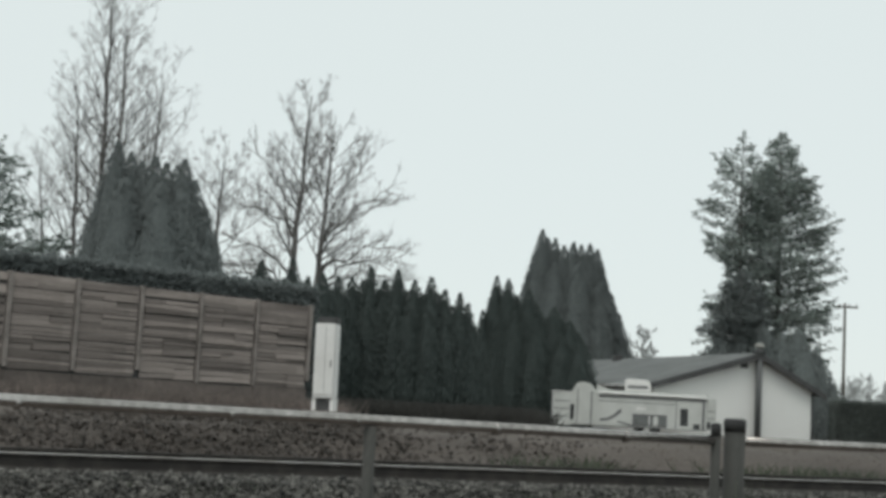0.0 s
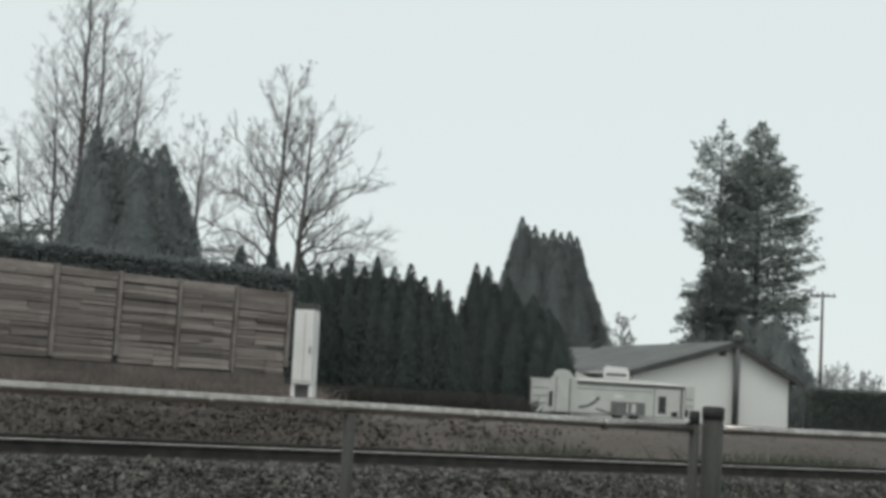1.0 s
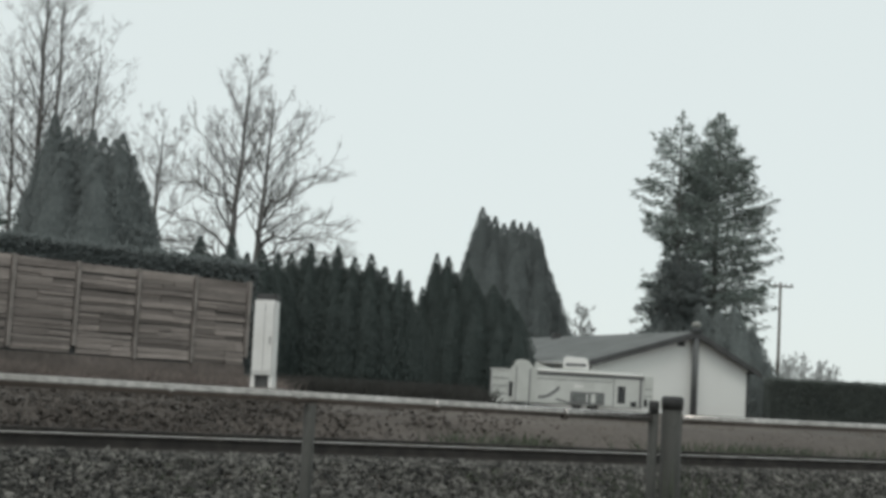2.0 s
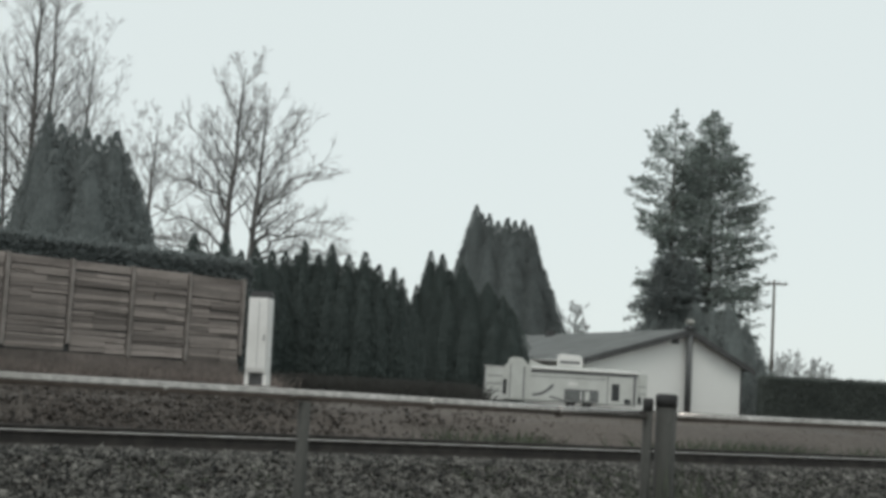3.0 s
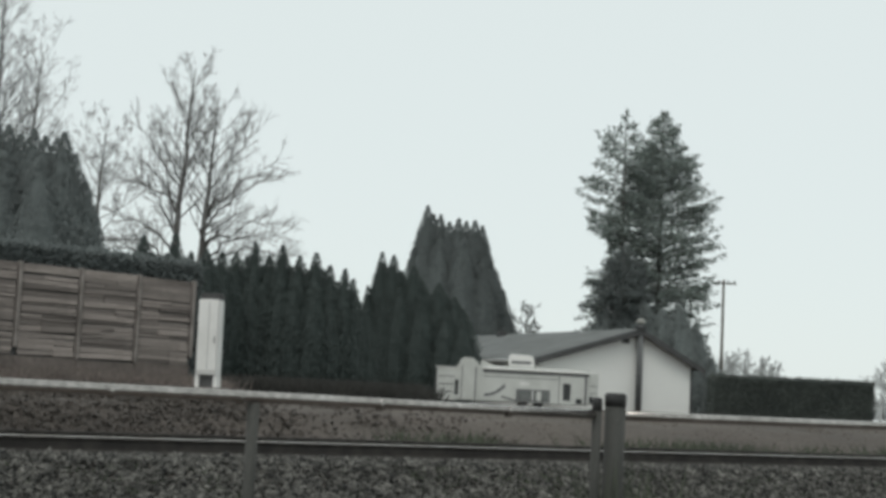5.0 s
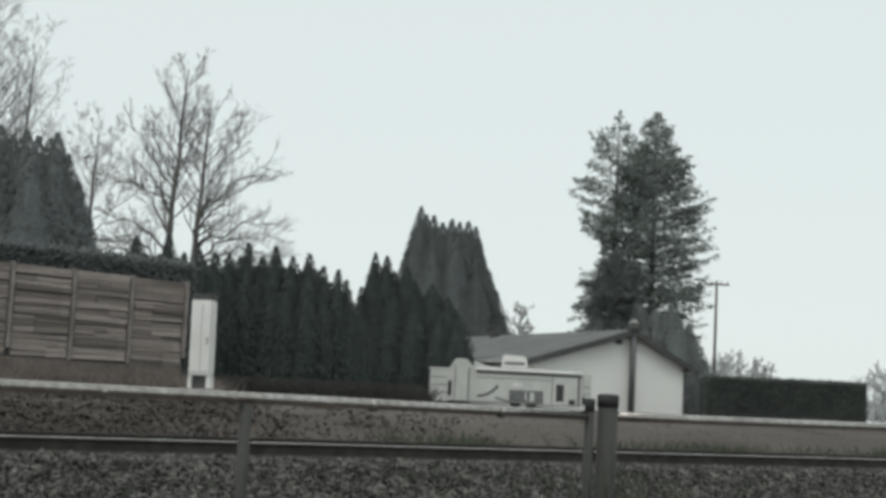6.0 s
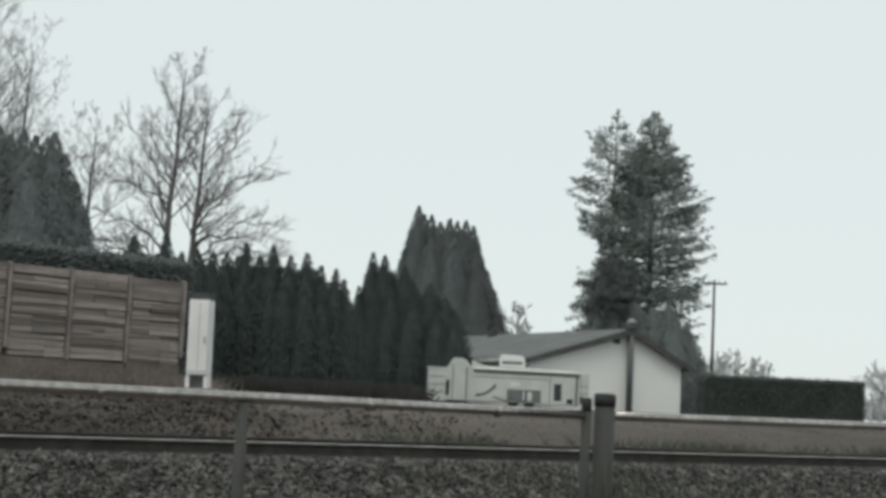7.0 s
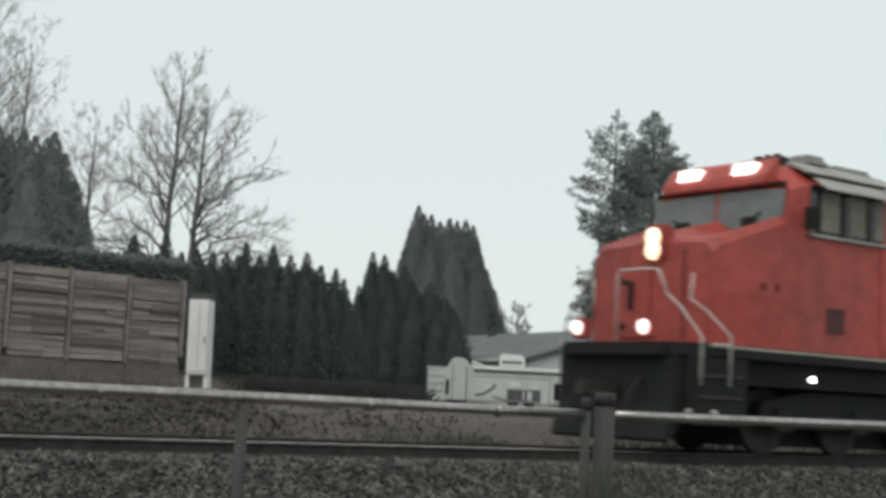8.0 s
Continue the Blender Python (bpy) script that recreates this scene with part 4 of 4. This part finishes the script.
def build_locomotive():
    t = thing("locomotive", "red and black freight locomotive with lit headlights", "locomotive")
    # underframe
    part("deck", prism([(-21.0, -1.5), (0.3, -1.5), (0.68, -1.2), (0.68, 1.2), (0.3, 1.5), (-21.0, 1.5)], 1.42, 1.62, "z", 0.02), M_BLACK, t, "black deck")
    part("sill", prism([(-20.5, 1.05), (0.2, 1.05), (0.2, 1.42), (-20.5, 1.42)], -1.3, 1.3, "y"), M_BLACK, t, "black side sill")
    for y in (-1.503, 1.503):
        part("sill_stripe", box(-21.0, 0.25, y - 0.006, y + 0.006, 1.565, 1.605), M_LINE, t, "pale stripe along the deck edge")
    part("pilot", prism([(0.35, 1.45), (0.68, 1.45), (0.68, 0.75), (0.86, 0.18), (0.75, 0.14), (0.4, 0.55)], -1.25, 1.25, "y", 0.02), M_BLACK, t, "black pilot plough")
    part("anticlimber", box(0.62, 0.84, -1.1, 1.1, 1.40, 1.58, 0.03), M_BLACK, t)
    c = part("coupler", box(0.7, 1.4, -0.13, 0.13, 0.75, 1.02, 0.05), M_STEEL, t, "worn steel coupler")
    for y in (-0.6, 0.6):
        smooth(part("air_hose", tube([(0.7, y, 1.1), (0.95, y, 0.85), (0.98, y, 0.45)], 0.03, 8), M_TYRE, t))
    # nose: a full-width face, its top sloping up to a dip below each windscreen pane
    def ring(x, w, low, rim, dip, mid):
        return [(x, -w, low), (x, w, low), (x, w + 0.03, 2.4), (x, w, rim - 0.14), (x, w - 0.10, rim), (x, 1.04, dip), (x, 0.46, dip + 0.02), (x, 0.07, mid),
                (x, -0.07, mid), (x, -0.46, dip + 0.02), (x, -1.04, dip), (x, -w + 0.10, rim), (x, -w, rim - 0.14), (x, -w - 0.03, 2.4)]
    nose = loft([ring(-1.45, 1.43, 1.62, 3.70, 3.44, 3.70), ring(-0.75, 1.38, 1.62, 3.47, 3.36, 3.52), ring(-0.1, 1.33, 1.62, 3.23, 3.24, 3.32), ring(0.0, 1.27, 1.64, 3.12, 3.16, 3.24)])
    part("nose", nose, M_RED, t, "red full-width sloping nose")
    door = part("nose_door", box(0.0, 0.03, -0.62, 0.02, 1.72, 2.78, 0.01), M_RED, t, "red nose door")
    # black strip stands in for shade along the door's recess edge
    part("door_edge_shade", box(0.03, 0.07, -0.45, -0.33, 2.15, 2.62, 0.015), M_BLACK, door, "dark upright strip for the shade at the door recess")
    for z in (1.9, 2.6):
        part("door_hinge", box(0.03, 0.05, -0.62, -0.5, z - 0.05, z + 0.05, 0.008), M_BLACK, door)
    part("nose_seam", box(0.0, 0.012, 0.70, 0.73, 1.7, 3.05), M_BLACK, t)
    housing = part("headlight_housing", box(-0.2, 0.09, -0.12, 0.36, 2.88, 3.48, 0.07), M_RED, t)
    for z in (3.07, 3.27):
        smooth(part("headlight", tube([(0.08, 0.12, z), (0.12, 0.12, z)], [0.155, 0.145], 18), M_HEADLIGHT, housing, "glowing headlight"))
    for y in (-0.76, 0.70):
        b = part("ditch_light_box", box(0.6, 0.8, y - 0.14, y + 0.14, 1.66, 1.98, 0.03), M_RED, t)
        smooth(part("ditch_light", tube([(0.80, y, 1.83), (0.84, y, 1.83)], [0.115, 0.10], 18), M_DITCH, b, "glowing ditch light"))
    # cab
    def cab_ring(x, w, z0, z1, c1):
        return [(x, -w, z0), (x, w, z0), (x, w, z1 - c1), (x, w - c1 * 0.9, z1 - c1 * 0.25), (x, 0.5, z1), (x, -0.5, z1), (x, -w + c1 * 0.9, z1 - c1 * 0.25), (x, -w, z1 - c1)]
    cab = loft([cab_ring(-4.3, 1.5, 1.62, 4.68, 0.5), cab_ring(-1.75, 1.5, 1.62, 4.68, 0.5), cab_ring(-1.52, 1.46, 1.62, 4.56, 0.46), cab_ring(-1.40, 1.44, 1.62, 3.5, 0.1)])
    part("cab", cab, M_RED, t, "red cab with rounded roof edges")
    for s in (1, -1):
        # lower edge dips in the middle of each pane
        pane = [(0.035, 4.20), (1.40, 4.11), (1.38, 3.70), (1.06, 3.47), (0.47, 3.49), (0.035, 3.70)]
        w = part("windscreen", loft([[(-1.415 - (z - 3.5) * 0.12 + off, s * y, z) for y, z in pane] for off in (0.0, 0.03)]), M_CABGLASS, t, "sloping windscreen pane with a dipped lower edge")
        part("wiper", tube([(-1.37, s * 0.55, 3.52), (-1.40, s * 0.95, 3.78)], 0.016, 5), M_BLACK, w)
        part("seat_back", box(-1.40, -1.38, s * 0.72 - 0.16, s * 0.72 + 0.16, 3.56, 3.72, 0.004), M_BLACK, w, "dark shape behind the glass")
        part("visor_strip", box(-1.50, -1.44, min(s * 0.035, s * 1.40), max(s * 0.035, s * 1.40), 4.18, 4.24, 0.008), M_BLACK, t, "dark strip above the windscreen")
    part("brow", prism([(-1.62, 4.2), (-1.30, 4.2), (-1.33, 4.36), (-1.62, 4.68)], -1.15, 1.15, "y", 0.03), M_RED, t, "red brow over the windscreen")
    for y in (-0.58, 0.62):
        part("number_board", loft([[(x + 0.0, y - 0.21, 4.40), (x + 0.0, y + 0.21, 4.40), (x - 0.06, y + 0.21, 4.58), (x - 0.06, y - 0.21, 4.58)] for x in (-1.46, -1.31)]), M_NUMBER, t, "lit white number board")
    for side in (1, -1):
        y = 1.505 * side
        y2 = y + 0.012 * side
        def slab(x0, x1, a, b, z0, z1):
            return box(x0, x1, min(side * a, side * b), max(side * a, side * b), z0, z1, 0.004)
        win = part("side_window", slab(-3.75, -1.92, 1.502, 1.515, 3.46, 4.24), M_GLASS, t, "dark side window")
        for x0, x1 in ((-2.62, -2.16), (-3.28, -2.86), (-3.75, -3.5)):
            part("window_lining", slab(x0, x1, 1.515, 1.53, 3.52, 4.16), M_INTERIOR, win, "pale beige panel in the window")
        for x in (-2.12, -2.7, -3.34):
            part("window_bar", slab(x - 0.03, x + 0.03, 1.515, 1.545, 3.46, 4.24), M_BLACK, win)
        part("window_sill", slab(-3.8, -1.88, 1.50, 1.56, 3.41, 3.46), M_GREYCAB, win)
        part("window_awning", loft([[(-3.8, 1.50 * side, 4.33), (-2.0, 1.50 * side, 4.33), (-2.1, 1.68 * side, 4.16), (-3.8, 1.68 * side, 4.16)],
                                    [(-3.8, 1.50 * side, 4.36), (-2.0, 1.50 * side, 4.36), (-2.1, 1.68 * side, 4.19), (-3.8, 1.68 * side, 4.19)]]), M_ROOFEDGE, t, "pale awning over the side window")
        part("roof_edge", loft([[(-4.3, 1.40 * side, 4.42), (-1.95, 1.40 * side, 4.42), (-1.95, 1.02 * side, 4.60), (-4.3, 1.02 * side, 4.60)],
                                [(-4.3, 1.42 * side, 4.45), (-1.95, 1.42 * side, 4.45), (-1.95, 1.02 * side, 4.66), (-4.3, 1.02 * side, 4.66)]]), M_ROOFEDGE, t, "pale worn roof edge panel")
        for k in range(3):
            x = -0.95 - k * 0.32
            part("side_latch", slab(x - 0.02, x + 0.02, 1.44, 1.47, 2.5, 2.6), M_BLACK, t)
        part("cab_door", box(-4.2, -3.7, min(y, y2), max(y, y2), 1.7, 3.6), M_RED, t)
        part("side_hatch", box(-2.80, -2.38, min(y, y2), max(y, y2), 1.94, 2.33), M_HATCH, t, "dark side hatch")
        part("mirror", box(-1.8, -1.76, y + (0.02 if side > 0 else -0.22), y + (0.22 if side > 0 else -0.02), 3.5, 3.85, 0.01), M_BLACK, t)
    part("roof_antenna_dome", box(-3.05, -2.45, 0.45, 1.0, 4.6, 4.86, 0.1), M_GREYCAB, t, "grey roof dome")
    part("roof_air_unit", box(-4.25, -3.2, -0.8, 0.95, 4.5, 4.78, 0.08), M_GREYCAB, t, "pale grey roof air unit")
    for k in range(3):
        part("horn", tube([(-3.1, -0.2 + 0.2 * k, 4.86), (-2.6, -0.2 + 0.2 * k, 4.88)], [0.04, 0.09], 10), M_STEEL, t)
    # hood
    part("equipment_box", box(-6.6, -4.3, -1.45, 1.45, 1.62, 4.05, 0.05), M_RED, t, "red equipment compartment")
    part("engine_hood", prism([(-0.95, 1.62), (0.95, 1.62), (0.95, 4.1), (0.7, 4.4), (-0.7, 4.4), (-0.95, 4.1)], -17.6, -6.6, "x"), M_RED, t, "red engine hood")
    for i in range(16):
        for y in (-0.962, 0.962):
            part("hood_door", box(-7.2 - i * 0.62, -6.68 - i * 0.62, y - 0.012, y + 0.012, 1.8, 3.7, 0.006), M_RED, t)
    part("radiator_housing", prism([(-1.0, 1.62), (1.0, 1.62), (1.0, 3.6), (1.5, 4.2), (1.5, 4.6), (-1.5, 4.6), (-1.5, 4.2), (-1.0, 3.6)], -20.6, -17.6, "x", 0.03), M_RED, t, "winged radiator housing")
    part("roof_grille", box(-16.5, -8.0, -0.6, 0.6, 4.4, 4.55, 0.04), M_BLACK, t)
    # tank, trucks
    part("fuel_tank", prism([(-1.25, 0.45), (-1.0, 0.28), (1.0, 0.28), (1.25, 0.45), (1.35, 1.05), (-1.35, 1.05)], -13.0, -7.6, "x", 0.03), M_BLACK, t, "black fuel tank")
    for cx in (-3.6, -17.0):
        for side in (-1, 1):
            tr = part("truck_frame", prism([(cx - 2.3, 0.5), (cx - 1.9, 0.42), (cx + 1.9, 0.42), (cx + 2.3, 0.5), (cx + 2.3, 0.82), (cx + 1.2, 1.0), (cx - 1.2, 1.0), (cx - 2.3, 0.82)],
                                             side * 1.08 - 0.09, side * 1.08 + 0.09, "y", 0.02), M_BLACK, t, "black truck side frame")
            for dx in (-1.85, 0, 1.85):
                part("axle_box", box(cx + dx - 0.2, cx + dx + 0.2, side * 1.2 - 0.08, side * 1.2 + 0.08, 0.35, 0.75, 0.03), M_BLACK, tr)
        # oversized black block: truck underframe, also stands in for shade between the wheels
        part("bolster", box(cx - 2.35, cx + 2.35, -0.62, 0.62, 0.12, 1.06, 0.03), M_BLACK, t, "black truck underframe block filling the dark between the wheels")
        for dx in (-1.85, 0, 1.85):
            ax = part("wheelset", tube([(0, -0.9, 0), (0, 0.9, 0)], 0.09, 10), M_STEEL, t, "dirty steel wheelset", pose(cx + dx, 0, AXLE))
            WHEELSETS.append((ax, cx + dx))
            for side in (-1, 1):
                disc = [(AXLE * math.cos(k * math.tau / 28), AXLE * math.sin(k * math.tau / 28)) for k in range(28)]
                wheel = part("wheel", prism(disc, side * 0.74 - 0.065, side * 0.74 + 0.065, "y", 0.015), M_STEEL, ax)
    smooth(part("front_rail", tube([(0.62, -0.08, 1.62), (0.62, -0.08, 2.62), (0.62, -0.02, 2.71), (0.62, 0.5, 2.72), (0.62, 0.79, 2.70), (0.6, 0.96, 2.34)], 0.016, 8), M_HANDRAIL, t, "white front platform rail"))
    # steps and handrails
    for side in (-1, 1):
        y = side * 1.38
        st = part("step_well", box(-0.62, 0.5, y - 0.10, y + 0.10, 0.42, 1.46, 0.01), M_BLACK, t, "black step well")
        for x in (0.10, 0.63):
            part("step_edge", box(x - 0.05, x + 0.05, side * 1.50 - 0.01, side * 1.50 + 0.01, 0.60, 0.65, 0.004), M_HANDRAIL, st, "white painted step corner")
        part("step_rest", box(-0.05, 0.72, min(side * 1.30, side * 1.49), max(side * 1.30, side * 1.49), 0.58, 0.60), M_STEEL, st)
        for k in range(3):
            part("step_tread", box(-0.5, 0.4, y + side * 0.10 - 0.02, y + side * 0.10 + 0.02, 0.5 + 0.31 * k, 0.55 + 0.31 * k), M_STEEL, st, "worn step edge")
        for path in ([(0.43, 1.53, 1.0), (0.43, 1.53, 1.70), (0.55, 1.22, 2.12), (0.6, 0.96, 2.34), (0.6, 0.79, 2.69)],
                     [(-0.17, 1.54, 1.0), (-0.17, 1.54, 1.74), (0.16, 1.36, 2.10), (0.2, 1.06, 2.28), (0.2, 1.10, 2.67)],
                     [(0.22, 1.54, 1.60), (-0.2, 1.54, 1.61)]):
            smooth(part("handrail", tube([(x, side * y, z) for x, y, z in path], 0.015, 8), M_HANDRAIL, t, "white bent handrail"))
        smooth(part("walkway_rail", tube([(-4.5, side * 1.47, 2.62), (-20.8, side * 1.47, 2.62)], 0.015, 6), M_HANDRAIL, t, "white walkway rail"))
        for i in range(9):
            x = -4.6 - i * 2.0
            part("stanchion", tube([(x, side * 1.47, 1.62), (x, side * 1.47, 2.62)], 0.018, 6), M_HANDRAIL, t)
        smooth(part("step_light", tube([(-2.28, side * 1.30, 1.2), (-2.28, side * 1.35, 1.2)], 0.045, 10), M_STEPLIGHT, t, "small glowing step light"))
    return t


LOCO = build_locomotive()
NOSE_AT, SPEED = -15.884, 15.879


def motions():
    """The locomotive rolls in along the track at an even speed, its wheels turning with it."""
    for ax, x in WHEELSETS:
        walk(ax, [(i / 30, pose(x, 0, AXLE, 0, math.degrees(SPEED * i / 30 / AXLE) % 360, 0)) for i in range(241)])
    walk(LOCO, [(t, track_pose(NOSE_AT + SPEED * (t - 8.0), TRACK, RAIL_TOP)) for t in (0.0, 2.0, 4.0, 6.0, 8.0)])


motions()
